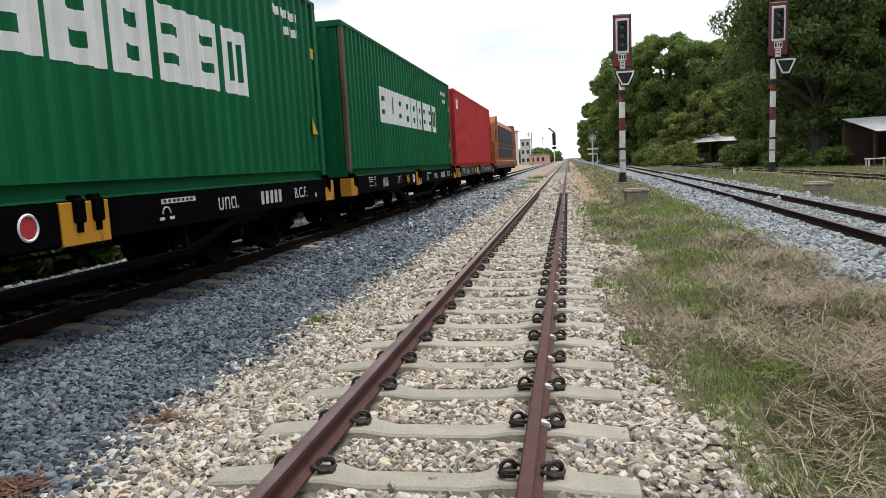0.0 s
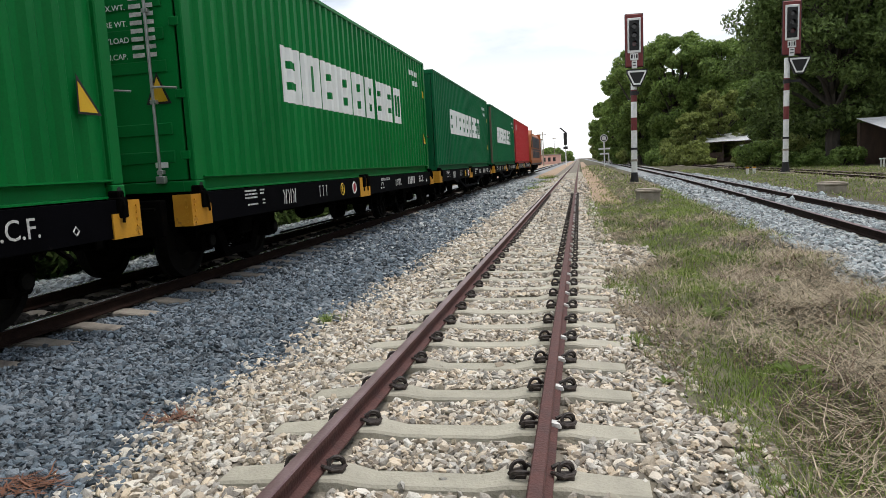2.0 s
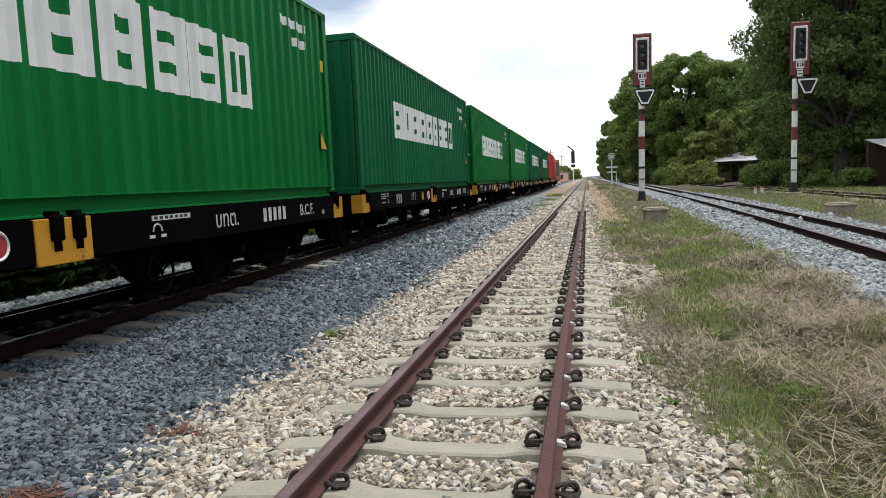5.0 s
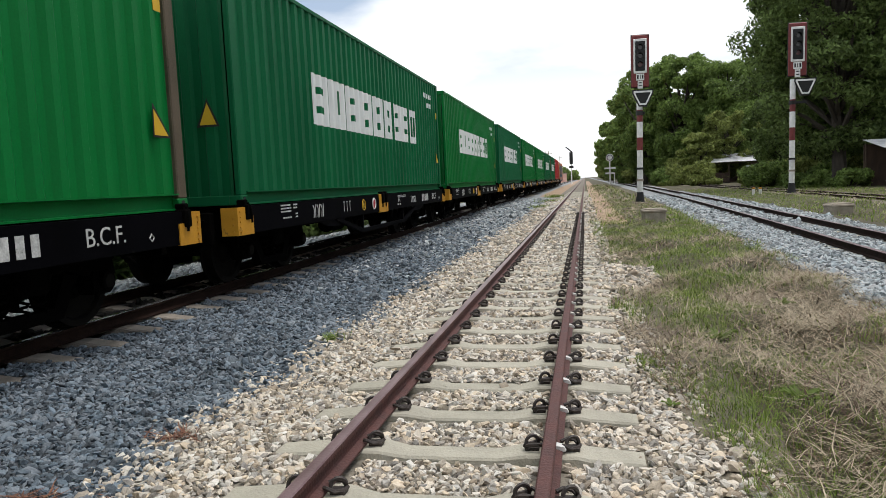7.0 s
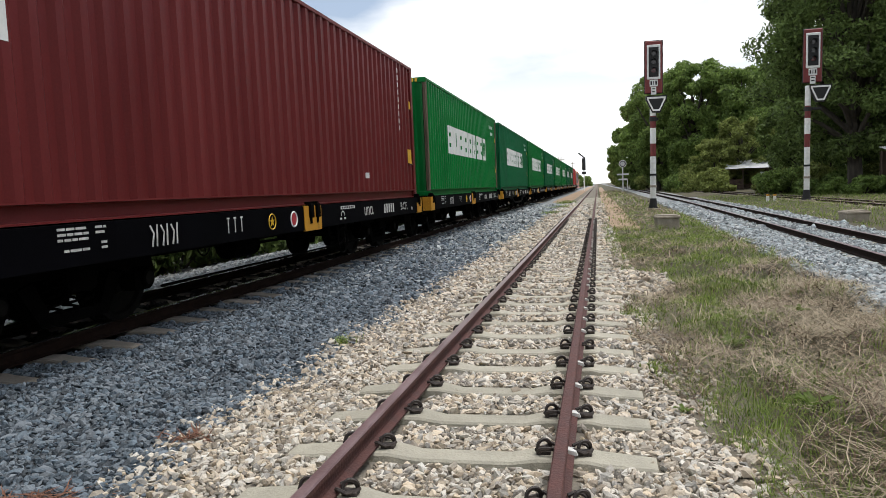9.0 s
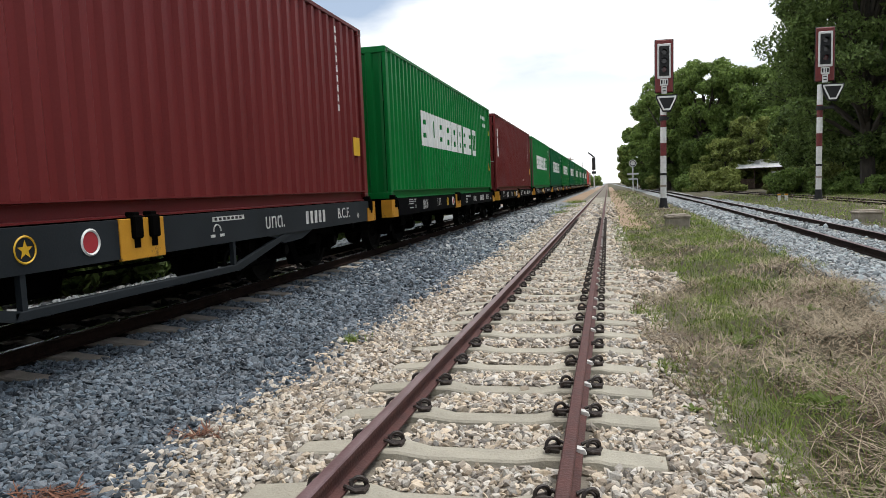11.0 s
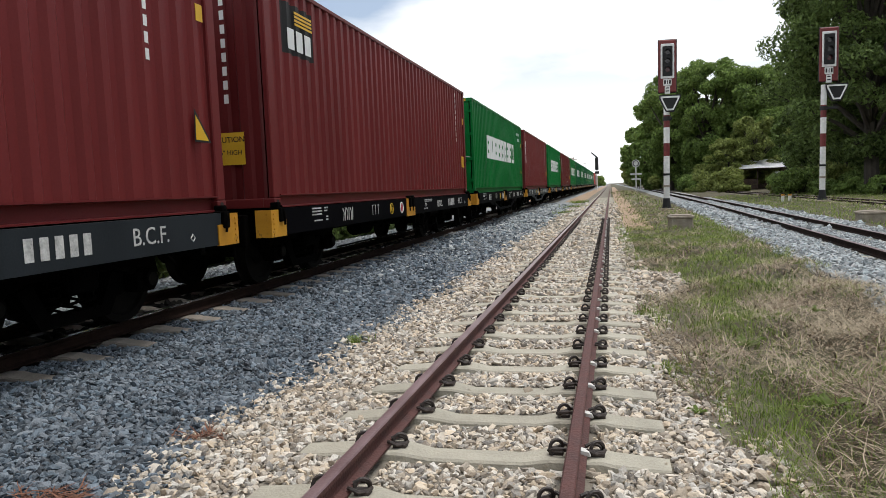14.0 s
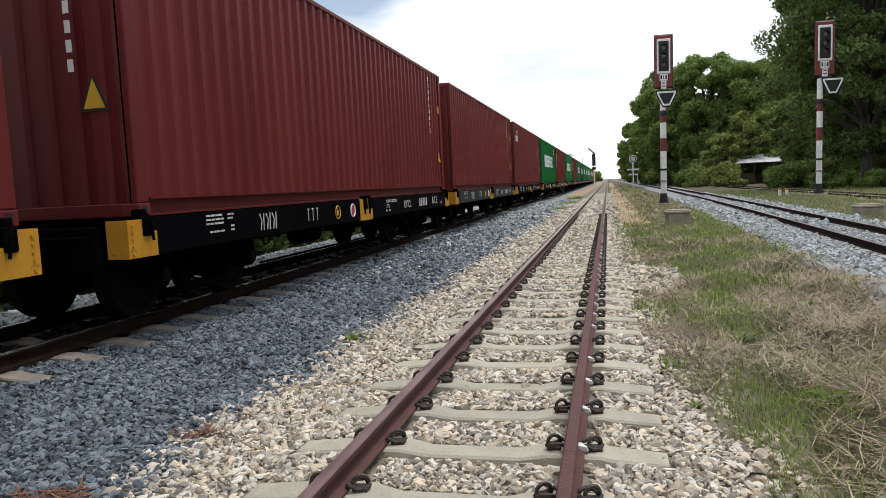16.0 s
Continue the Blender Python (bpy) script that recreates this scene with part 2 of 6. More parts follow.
# ------------------------------------------------------------------ mesh tools
class Geo:
    """Vertices and faces of one mesh."""

    def __init__(self):
        self.v, self.f = [], []

    def add(self, v, f):
        k = len(self.v)
        self.v += [tuple(p) for p in v]
        self.f += [tuple(i + k for i in q) for q in f]
        return self

    def box(self, x0, x1, y0, y1, z0, z1, b=0.0):
        lo, hi = (x0, y0, z0), (x1, y1, z1)
        if not b:
            v = [(x, y, z) for x in (x0, x1) for y in (y0, y1) for z in (z0, z1)]
            return self.add(v, [(0, 1, 3, 2), (4, 6, 7, 5), (0, 4, 5, 1), (2, 3, 7, 6), (0, 2, 6, 4), (1, 5, 7, 3)])
        v, ix = [], {}
        for s in [(a, c, d) for a in (0, 1) for c in (0, 1) for d in (0, 1)]:
            for ax in range(3):
                p = []
                for i in range(3):
                    e = (lo[i], hi[i])[s[i]]
                    p.append(e if i == ax else e + (b if s[i] == 0 else -b))
                ix[s, ax] = len(v)
                v.append(p)
        f = []
        for ax in range(3):
            o = [i for i in range(3) if i != ax]
            for sg in (0, 1):
                q = []
                for c, d in ((0, 0), (1, 0), (1, 1), (0, 1)):
                    s = [0, 0, 0]
                    s[ax], s[o[0]], s[o[1]] = sg, c, d
                    q.append(ix[tuple(s), ax])
                f.append(q)
            for c in (0, 1):
                for d in (0, 1):
                    e0, e1 = [0, 0, 0], [0, 0, 0]
                    e0[o[0]], e0[o[1]], e0[ax] = c, d, 0
                    e1[o[0]], e1[o[1]], e1[ax] = c, d, 1
                    e0, e1 = tuple(e0), tuple(e1)
                    f.append((ix[e0, o[0]], ix[e1, o[0]], ix[e1, o[1]], ix[e0, o[1]]))
        for s in [(a, c, d) for a in (0, 1) for c in (0, 1) for d in (0, 1)]:
            f.append((ix[s, 0], ix[s, 1], ix[s, 2]))
        return self.add(v, f)

    def cyl(self, c, axis, r, h, n=14, r2=None):
        """A cylinder or cone from c along axis (0, 1, 2), h long."""
        r2 = r if r2 is None else r2
        o = [i for i in range(3) if i != axis]
        v = []
        for q, rad in ((0, r), (h, r2)):
            for i in range(n):
                p = list(c)
                p[axis] += q
                p[o[0]] += rad * math.cos(2 * math.pi * i / n)
                p[o[1]] += rad * math.sin(2 * math.pi * i / n)
                v.append(p)
        f = [(i, (i + 1) % n, n + (i + 1) % n, n + i) for i in range(n)] + [tuple(range(n)), tuple(range(n, 2 * n))]
        return self.add(v, f)

    def prism(self, pts, axis, a, b):
        """A polygon in the two other axes, drawn from a to b along axis."""
        n, o = len(pts), [i for i in range(3) if i != axis]
        v = []
        for q in (a, b):
            for p in pts:
                w = [0, 0, 0]
                w[axis], w[o[0]], w[o[1]] = q, p[0], p[1]
                v.append(w)
        f = [(i, (i + 1) % n, n + (i + 1) % n, n + i) for i in range(n)] + [tuple(range(n)), tuple(range(n, 2 * n))]
        return self.add(v, f)

    def tube(self, pts, r, n=6, r2=None):
        pts = [Vector(p) for p in pts]
        v, f = [], []
        for i, p in enumerate(pts):
            d = (pts[min(i + 1, len(pts) - 1)] - pts[max(i - 1, 0)]).normalized()
            u = d.orthogonal().normalized() if i == 0 else (u - d * u.dot(d)).normalized()
            w = d.cross(u)
            rr = r + ((r2 if r2 is not None else r) - r) * i / (len(pts) - 1)
            v += [p + rr * (u * math.cos(2 * math.pi * k / n) + w * math.sin(2 * math.pi * k / n)) for k in range(n)]
        for i in range(len(pts) - 1):
            f += [(i * n + k, i * n + (k + 1) % n, (i + 1) * n + (k + 1) % n, (i + 1) * n + k) for k in range(n)]
        f += [tuple(range(n)), tuple(range((len(pts) - 1) * n, len(pts) * n))]
        return self.add(v, f)

    def ring(self, c, axis, r, thick, n=18, m=6):
        o = [i for i in range(3) if i != axis]
        v, f = [], []
        for i in range(n):
            a = 2 * math.pi * i / n
            for j in range(m):
                b = 2 * math.pi * j / m
                p = list(c)
                p[o[0]] += (r + thick * math.cos(b)) * math.cos(a)
                p[o[1]] += (r + thick * math.cos(b)) * math.sin(a)
                p[axis] += thick * math.sin(b)
                v.append(p)
        for i in range(n):
            for j in range(m):
                f.append((i * m + j, i * m + (j + 1) % m, ((i + 1) % n) * m + (j + 1) % m, ((i + 1) % n) * m + j))
        return self.add(v, f)

    def mesh(self, name, material):
        me = bpy.data.meshes.new(name)
        bm = bmesh.new()
        vs = [bm.verts.new(p) for p in self.v]
        for q in self.f:
            if len(set(q)) > 2:
                try:
                    bm.faces.new([vs[i] for i in q])
                except ValueError:
                    pass
        bmesh.ops.recalc_face_normals(bm, faces=bm.faces)
        bm.to_mesh(me)
        bm.free()
        me.materials.append(material)
        return me


def part(name, geo, material, parent, label="", at=None):
    """One mesh under a thing or a part."""
    me = geo if isinstance(geo, bpy.types.Mesh) else geo.mesh(name, material)
    ob = new(name, me)
    ob.parent = parent
    if at is not None:
        ob.matrix_basis = at
    return tagged(ob, label)


def thing(name, label, category, at=None, group="", kind=""):
    ob = new(name)
    ob.empty_display_size = 0.2
    if at is not None:
        ob.matrix_basis = at
    return tagged(ob, label, category, group, kind)


def solid(name, geo, material, label, category="", kind="", group="", at=None):
    ob = new(name, geo.mesh(name, material))
    if at is not None:
        ob.matrix_basis = at
    return tagged(ob, label, category, group, kind)


def bulk(name, v, f, material, label, category="", kind="stuff", parent=None):
    """A large mesh from arrays of vertices and triangles or quads."""
    v, f = np.asarray(v, np.float32), np.asarray(f, np.int32)
    me = bpy.data.meshes.new(name)
    me.vertices.add(len(v))
    me.vertices.foreach_set("co", v.ravel())
    k = f.shape[1]
    me.loops.add(f.size)
    me.loops.foreach_set("vertex_index", f.ravel())
    me.polygons.add(len(f))
    me.polygons.foreach_set("loop_start", np.arange(0, f.size, k, dtype=np.int32))
    me.polygons.foreach_set("use_smooth", np.zeros(len(f), bool))
    me.update(calc_edges=True)
    me.materials.append(material)
    ob = new(name, me)
    ob.parent = parent
    return tagged(ob, label, category, "", kind)


rng = np.random.default_rng(7)


def wave(x, y, s):
    return np.sin(1.7 * x / s + 0.6 * np.sin(1.1 * y / s)) * np.sin(1.3 * y / s + 0.9 * np.sin(0.8 * x / s))


# ------------------------------------------------------------------ ground and tracks
X1, X2, X4 = -5.27, -0.736, 11.7        # centre lines; the third track bends away
RAIL = 0.5325
UP1 = 0.105                             # the train's track lies higher


def x3(y):
    return 4.25 + 2.2 * (1 - np.exp(-np.maximum(np.asarray(y, float), -10) / 45.0))


PROFILE_X = [-60, -12, -8.6, -7.2, -6.5, -4.25, -2.95, -2.35, -1.8, 0.32, 0.7, 1.5, 2.4, 3.1, 3.5, 7.0, 7.8, 9.5, 40]
PROFILE_Z = [-0.4, -0.35, -0.3, -0.09, -0.075, -0.085, -0.25, -0.225, -0.19, -0.19, -0.21, -0.14, -0.12, -0.15, -0.165, -0.165, -0.2, -0.15, -0.1]


def gz(x, y):
    x, y = np.asarray(x, float), np.asarray(y, float)
    z = np.interp(x, PROFILE_X, PROFILE_Z)
    rough = np.where((x > 0.6) & (x < 3.0) | (x > 7.2), 0.06, 0.012)
    return z + rough * wave(x, y, 0.55) + 0.4 * rough * wave(x + 3, y + 5, 0.21)


M_G_BEIGE = surf("pale_ballast_bed", (0.1, 0.088, 0.072), (0.28, 0.25, 0.2), 7.0, 0.95, 1.0, fine=22)
M_G_BLUE = surf("blue_grey_ballast_bed", (0.018, 0.021, 0.025), (0.07, 0.08, 0.09), 7.0, 0.95, 1.0, fine=22)
M_G_GREY = surf("grey_ballast_bed", (0.13, 0.14, 0.15), (0.36, 0.38, 0.38), 7.0, 0.95, 1.0, fine=22)


M_DIRT = surf("trodden_orange_earth", (0.24, 0.16, 0.1), (0.44, 0.32, 0.22), 0.5, 0.95, 0.6, fine=12)


def ground():
    gx = np.unique(np.concatenate([[-900, -300, -120, -60, -30, -18], np.arange(-12, 13, 0.25), [14, 17, 22, 30, 45, 80, 160, 400, 900]]))
    gy = np.unique(np.concatenate([[-60, -30, -12, -5], np.arange(-2, 24, 0.25), np.arange(24, 60, 1.0), np.arange(60, 200, 10.0), [250, 400, 800, 1500, 3000]]))
    xx, yy = np.meshgrid(gx, gy)
    v = np.stack([xx, yy, gz(xx, yy)], -1).reshape(-1, 3)
    nx = len(gx)
    i = (np.arange(len(gy) - 1)[:, None] * nx + np.arange(nx - 1)).ravel()
    f = np.stack([i, i + 1, i + nx + 1, i + nx], -1)
    ob = bulk("ground", v, f, M_FIELD, "flat grassy earth with ballast beds along the tracks", "ground", "structure")
    for m in (M_G_BEIGE, M_G_BLUE, M_G_GREY, M_SOIL, M_STONESHADE, M_DIRT):
        ob.data.materials.append(m)
    c = v[f].mean(1)
    x, y = c[:, 0], c[:, 1]
    slot = np.zeros(len(f), np.int32)
    slot[(x > -9.5) & (x <= -2.5)] = 2
    slot[(x > -2.5) & (x < np.interp(y, [3, 6, 9, 22, 60], [0.6, 0.3, 0.2, 0.05, 0.0]))] = 1
    slot[(x > x3(y) - 1.75) & (x < x3(y) + 1.6)] = 3
    slot[(np.abs(x - X4) < 1.2) & (y > 20)] = 4
    # bed below the train takes the same shade-coloured stone
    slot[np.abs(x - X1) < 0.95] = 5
    slot[(x >= 0.2) & (x < 1.0) & (y < 12)] = 4
    slot[(x > -9.5) & (x <= -2.5) & (y > 16)] = 3
    slot[(x > -60) & (x < -2.2) & (np.abs(x - X1) > 1.4) & (y > 62) & (y < 420)] = 6
    slot[(x > 0.3) & (x < 1.3) & (y > 22) & (y < 300)] = 6
    ob.data.polygons.foreach_set("material_index", slot)


ground()

RAIL_SECTION = [(-0.055, -0.133), (0.055, -0.133), (0.055, -0.122), (0.012, -0.108), (0.0075, -0.095), (0.0075, -0.045), (0.012, -0.036), (0.0315, -0.03), (0.032, -0.008), (0.026, -0.001),
                (0.012, 0.0), (-0.012, 0.0), (-0.026, -0.001), (-0.032, -0.008), (-0.0315, -0.03), (-0.012, -0.036), (-0.0075, -0.045), (-0.0075, -0.095), (-0.012, -0.108), (-0.055, -0.122)]


def rail(name, line, lift, head, parent, web):
    """A rail along a line of x, y, with a worn running surface."""
    g, n = Geo(), len(RAIL_SECTION)
    v, f = [], []
    for x, y in line:
        v += [(x + a, y, lift + b) for a, b in RAIL_SECTION]
    for k in range(len(line) - 1):
        f += [(k * n + i, k * n + (i + 1) % n, (k + 1) * n + (i + 1) % n, (k + 1) * n + i) for i in range(n)]
    f += [tuple(range(n)), tuple(range((len(line) - 1) * n, len(line) * n))]
    me = g.add(v, f).mesh(name, web)
    me.materials.append(head)
    for p in me.polygons:
        if p.normal.z > 0.2 and p.center.z > lift - 0.012:
            p.material_index = 1
    return part(name, me, None, parent)


def sleeper_mesh(material):
    g = Geo()
    rows = [(-1.0, -0.035, 0.095), (-0.72, -0.012, 0.105), (-0.66, 0.0, 0.105), (-0.4, 0.0, 0.105), (-0.25, -0.028, 0.088), (0.25, -0.028, 0.088), (0.4, 0.0, 0.105), (0.66, 0.0, 0.105), (0.72, -0.012, 0.105), (1.0, -0.035, 0.095)]
    v, f = [], []
    for x, top, w in rows:
        v += [(x, -w - 0.03, -0.2), (x, -w, top - 0.012), (x, -w + 0.014, top), (x, w - 0.014, top), (x, w, top - 0.012), (x, w + 0.03, -0.2)]
    for i in range(len(rows) - 1):
        f += [(i * 6 + k, i * 6 + (k + 1) % 6, i * 6 + 6 + (k + 1) % 6, i * 6 + 6 + k) for k in range(6)]
    f += [tuple(range(6)), tuple(range(len(rows) * 6 - 6, len(rows) * 6))]
    return g.add(v, f).mesh("sleeper", material)


def clip_mesh():
    """A coiled spring clip in its iron shoulder; the rail's foot lies towards -x."""
    g = Geo()
    pts = []
    for i in range(15):
        a = -2.4 + 5.0 * i / 14
        pts.append((0.012 + 0.034 * math.sin(a) * 0.9, -0.035 + 0.07 * i / 14, 0.03 + 0.034 * math.cos(a)))
    g.tube(pts, 0.0105, 6)
    g.tube([(-0.048, -0.03, 0.026), (-0.03, -0.045, 0.03), (0.005, -0.04, 0.012), (0.045, -0.012, 0.012), (0.05, 0.02, 0.014)], 0.0105, 6)
    g.tube([(-0.05, 0.035, 0.024), (-0.02, 0.05, 0.034), (0.02, 0.045, 0.03), (0.04, 0.03, 0.016)], 0.0105, 6)
    g.box(-0.025, 0.05, -0.03, 0.03, -0.012, 0.014, 0.005)
    return g.mesh("clip", M_CLIP)


SLEEPER, SLEEPER_SHADED, CLIP = sleeper_mesh(M_CONCRETE), sleeper_mesh(M_SLEEPER1), clip_mesh()
INSULATOR = Geo().prism([(-0.02, 0.0), (0.03, 0.0), (0.022, 0.022), (-0.02, 0.03)], 1, -0.03, 0.022).mesh("insulator", M_SIGWHITE)
FLIP = pose(0, 0, 0, 0, 0, 180)


def track(name, label, lines, lift, head, y0, count, centre, clips=0, web=M_RAILSIDE, bearer=None, gap=0.6):
    t = thing(name, label, "track", kind="structure")
    for ln in lines:
        rail("rail", ln, lift, head, t, web)
    for i in range(count):
        y = y0 + gap * i
        cx = float(centre(y))
        part("sleeper", bearer or SLEEPER, None, t, at=pose(cx + random.uniform(-0.012, 0.012), y, lift - 0.142 + random.uniform(-0.004, 0.003), 0, 0, random.uniform(-0.5, 0.5)))
        if i < clips:
            for s in (-1, 1):
                for d in (-1, 1):
                    m = pose(cx + s * RAIL + d * 0.093, y, lift - 0.133)
                    cl = part("rail_clip", CLIP, None, t, at=m if d > 0 else m @ FLIP)
                    if s > 0 and d > 0 and i % 5 != 3:
                        part("insulator", INSULATOR, None, cl, "white nylon insulator", at=pose(-0.05, -0.045, 0.01))
    return t


def straight(x, y0=-8.0, y1=900.0):
    return [[(x + s * RAIL, y) for y in (y0, 3, 10, 40, 150, y1)] for s in (-1, 1)]


track("track_2", "metre gauge track with rusty brown rails and concrete sleepers", straight(X2), 0.0, M_RAILTOP, 3.052 - 0.616 * 18, 132, lambda y: X2, 60, gap=0.616)
track("track_1", "raised track with dark rails under the goods train", straight(X1, -240.0), UP1, M_RAILSHINE, 5.81 - 0.62 * 25, 122, lambda y: X1 + 0.03, 0, M_RAILDARK, SLEEPER_SHADED, gap=0.62)
ys3 = [-8, -3, 2, 5, 8, 11, 14, 18, 23, 29, 36, 45, 60, 80, 110, 160, 260, 500]
track("track_3", "side track with dark rails on grey ballast", [[(float(x3(y)) + s * RAIL, y) for y in ys3] for s in (-1, 1)], 0.0, M_RAILTOP, -6.0, 80, x3, 0, M_RAILDARK)
track("track_4", "half overgrown track in front of the trees", straight(X4, 14, 300), -0.03, M_RAILTOP, 20, 0, lambda y: X4, 0, M_RAILDARK)

# ------------------------------------------------------------------ the train
S0, V0, ACC, PITCH = 39.777, 10.413, 0.055, 13.437   # near end of the train's unit 0, speed, half the acceleration, unit length
SHIFT = {2: 0.13, 7: -0.2, 8: 0.08, 9: 0.15, 10: 0.08, 12: -0.12, 13: -0.08, 14: -0.1, 16: 0.08}   # metres by which a unit runs ahead of the even spacing


def run(t):
    return S0 + V0 * t + ACC * t * t


L, H, HW = 12.192, 2.896, 1.219
FLOOR = 1.023                                     # container floor over the rail head
FACE = Matrix(((0, 0, 1, 0), (1, 0, 0, 0), (0, 1, 0, 0), (0, 0, 0, 1)))     # writing on a face towards +x
ENDFACE = Matrix(((1, 0, 0, 0), (0, 0, -1, 0), (0, 1, 0, 0), (0, 0, 0, 1)))  # writing on a face towards -y
CORR = 0.278


def corr(u):
    """Depth of the corrugated side at u metres along it."""
    p = ((u - 0.12) % CORR) / CORR
    if u < 0.12 or u > L - 0.12:
        return 0.0
    if p < 0.3:
        return 0.0
    if p < 0.5:
        return -0.042 * (p - 0.3) / 0.2
    if p < 0.8:
        return -0.042
    return -0.042 * (1 - (p - 0.8) / 0.2)


BREAKS = sorted({round(0.12 + CORR * (i + q), 4) for i in range(43) for q in (0, 0.3, 0.5, 0.8) if 0.12 + CORR * (i + q) < L - 0.12} | {0.06, 0.12, L - 0.12, L - 0.06})


def side_mesh(name, material, sign):
    g = Geo()
    v, f = [], []
    for u in BREAKS:
        x = sign * (HW - 0.012 + corr(u))
        v += [(x, u - L / 2, 0.16), (x, u - L / 2, H - 0.06), (x - sign * 0.003, u - L / 2, 0.16), (x - sign * 0.003, u - L / 2, H - 0.06)]
    for i in range(len(BREAKS) - 1):
        a, b = 4 * i, 4 * i + 4
        f += [(a, b, b + 1, a + 1), (a + 2, a + 3, b + 3, b + 2), (a + 1, b + 1, b + 3, a + 3), (a, a + 2, b + 2, b)]
    f += [(0, 1, 3, 2), (4 * len(BREAKS) - 4, 4 * len(BREAKS) - 2, 4 * len(BREAKS) - 1, 4 * len(BREAKS) - 3)]
    return g.add(v, f).mesh(name, material)


def painted(rects):
    """Painted bars that follow the corrugation of the +x side; rects of u0, u1, z0, z1."""
    g = Geo()
    for u0, u1, z0, z1 in rects:
        us = [u0] + [b for b in BREAKS if u0 + 0.004 < b < u1 - 0.004] + [u1]
        v, f = [], []
        for u in us:
            x = HW - 0.012 + corr(u)
            v += [(x + 0.003, u - L / 2, z0), (x + 0.003, u - L / 2, z1), (x + 0.0005, u - L / 2, z0), (x + 0.0005, u - L / 2, z1)]
        for i in range(len(us) - 1):
            a, b = 4 * i, 4 * i + 4
            f += [(a, b, b + 1, a + 1), (a + 2, a + 3, b + 3, b + 2), (a + 1, b + 1, b + 3, a + 3), (a, a + 2, b + 2, b)]
        k = 4 * len(us)
        f += [(0, 1, 3, 2), (k - 4, k - 2, k - 1, k - 3)]
        g.add(v, f)
    return g


def slit_block(u0, w, z0, z1, slits):
    """One painted block on the corrugated side, with closed slits given as shares of its width and height."""
    cuts = [(u0 + a * w, u0 + b * w, z0 + c * (z1 - z0), z0 + d * (z1 - z0)) for a, b, c, d in slits]
    us = sorted({u0, u0 + w} | {q for c in cuts for q in c[:2]} | {b for b in BREAKS if u0 + 0.006 < b < u0 + w - 0.006})
    zs = sorted({z0, z1} | {q for c in cuts for q in c[2:]})
    v = [(HW - 0.009 + corr(u), u - L / 2, z) for u in us for z in zs]
    n, f = len(zs), []
    for i in range(len(us) - 1):
        for j in range(n - 1):
            um, zm = (us[i] + us[i + 1]) / 2, (zs[j] + zs[j + 1]) / 2
            if not any(c[0] < um < c[1] and c[2] < zm < c[3] for c in cuts):
                f.append((i * n + j, (i + 1) * n + j, (i + 1) * n + j + 1, i * n + j + 1))
    return Geo().add(v, f)


# nine plain blocks: width, slits
TWO_BARS = ((0.26, 0.74, 0.24, 0.38), (0.26, 0.74, 0.62, 0.76))
ONE_POST = ((0.43, 0.57, 0.3, 0.8),)
HIGH_LOW = ((0.34, 0.66, 0.58, 0.76), (0.34, 0.66, 0.18, 0.36))
WORD = [(TWO_BARS, 0.82), (ONE_POST, 0.88), (TWO_BARS, 0.78), (HIGH_LOW, 0.8), (HIGH_LOW, 0.84), (HIGH_LOW, 0.8), (TWO_BARS, 0.72), (TWO_BARS, 0.72), (((0.28, 0.38, 0.2, 0.8), (0.62, 0.72, 0.2, 0.8)), 0.84)]

TEXTS = {}


def text_mesh(s, size, material, extrude=0.0015):
    if (s, size, material.name) not in TEXTS:
        cu = bpy.data.curves.new("writing", "FONT")
        cu.body, cu.size, cu.extrude, cu.align_x, cu.align_y, cu.resolution_u = s, size, extrude, "CENTER", "CENTER", 3
        ob = bpy.data.objects.new("writing", cu)
        scene.collection.objects.link(ob)
        me = bpy.data.meshes.new_from_object(ob.evaluated_get(bpy.context.evaluated_depsgraph_get()))
        bpy.data.objects.remove(ob)
        bpy.data.curves.remove(cu)
        me.materials.clear()
        me.materials.append(material)
        TEXTS[s, size, material.name] = me
    return TEXTS[s, size, material.name]


def triangle(g, c, w, h, t):
    """An upright triangular plate on the end face that looks towards -y."""
    x, y, z = c
    return g.prism([(x - w / 2, z), (x + w / 2, z), (x, z + h)], 1, y - t, y)


CONTAINER_PARTS = {}


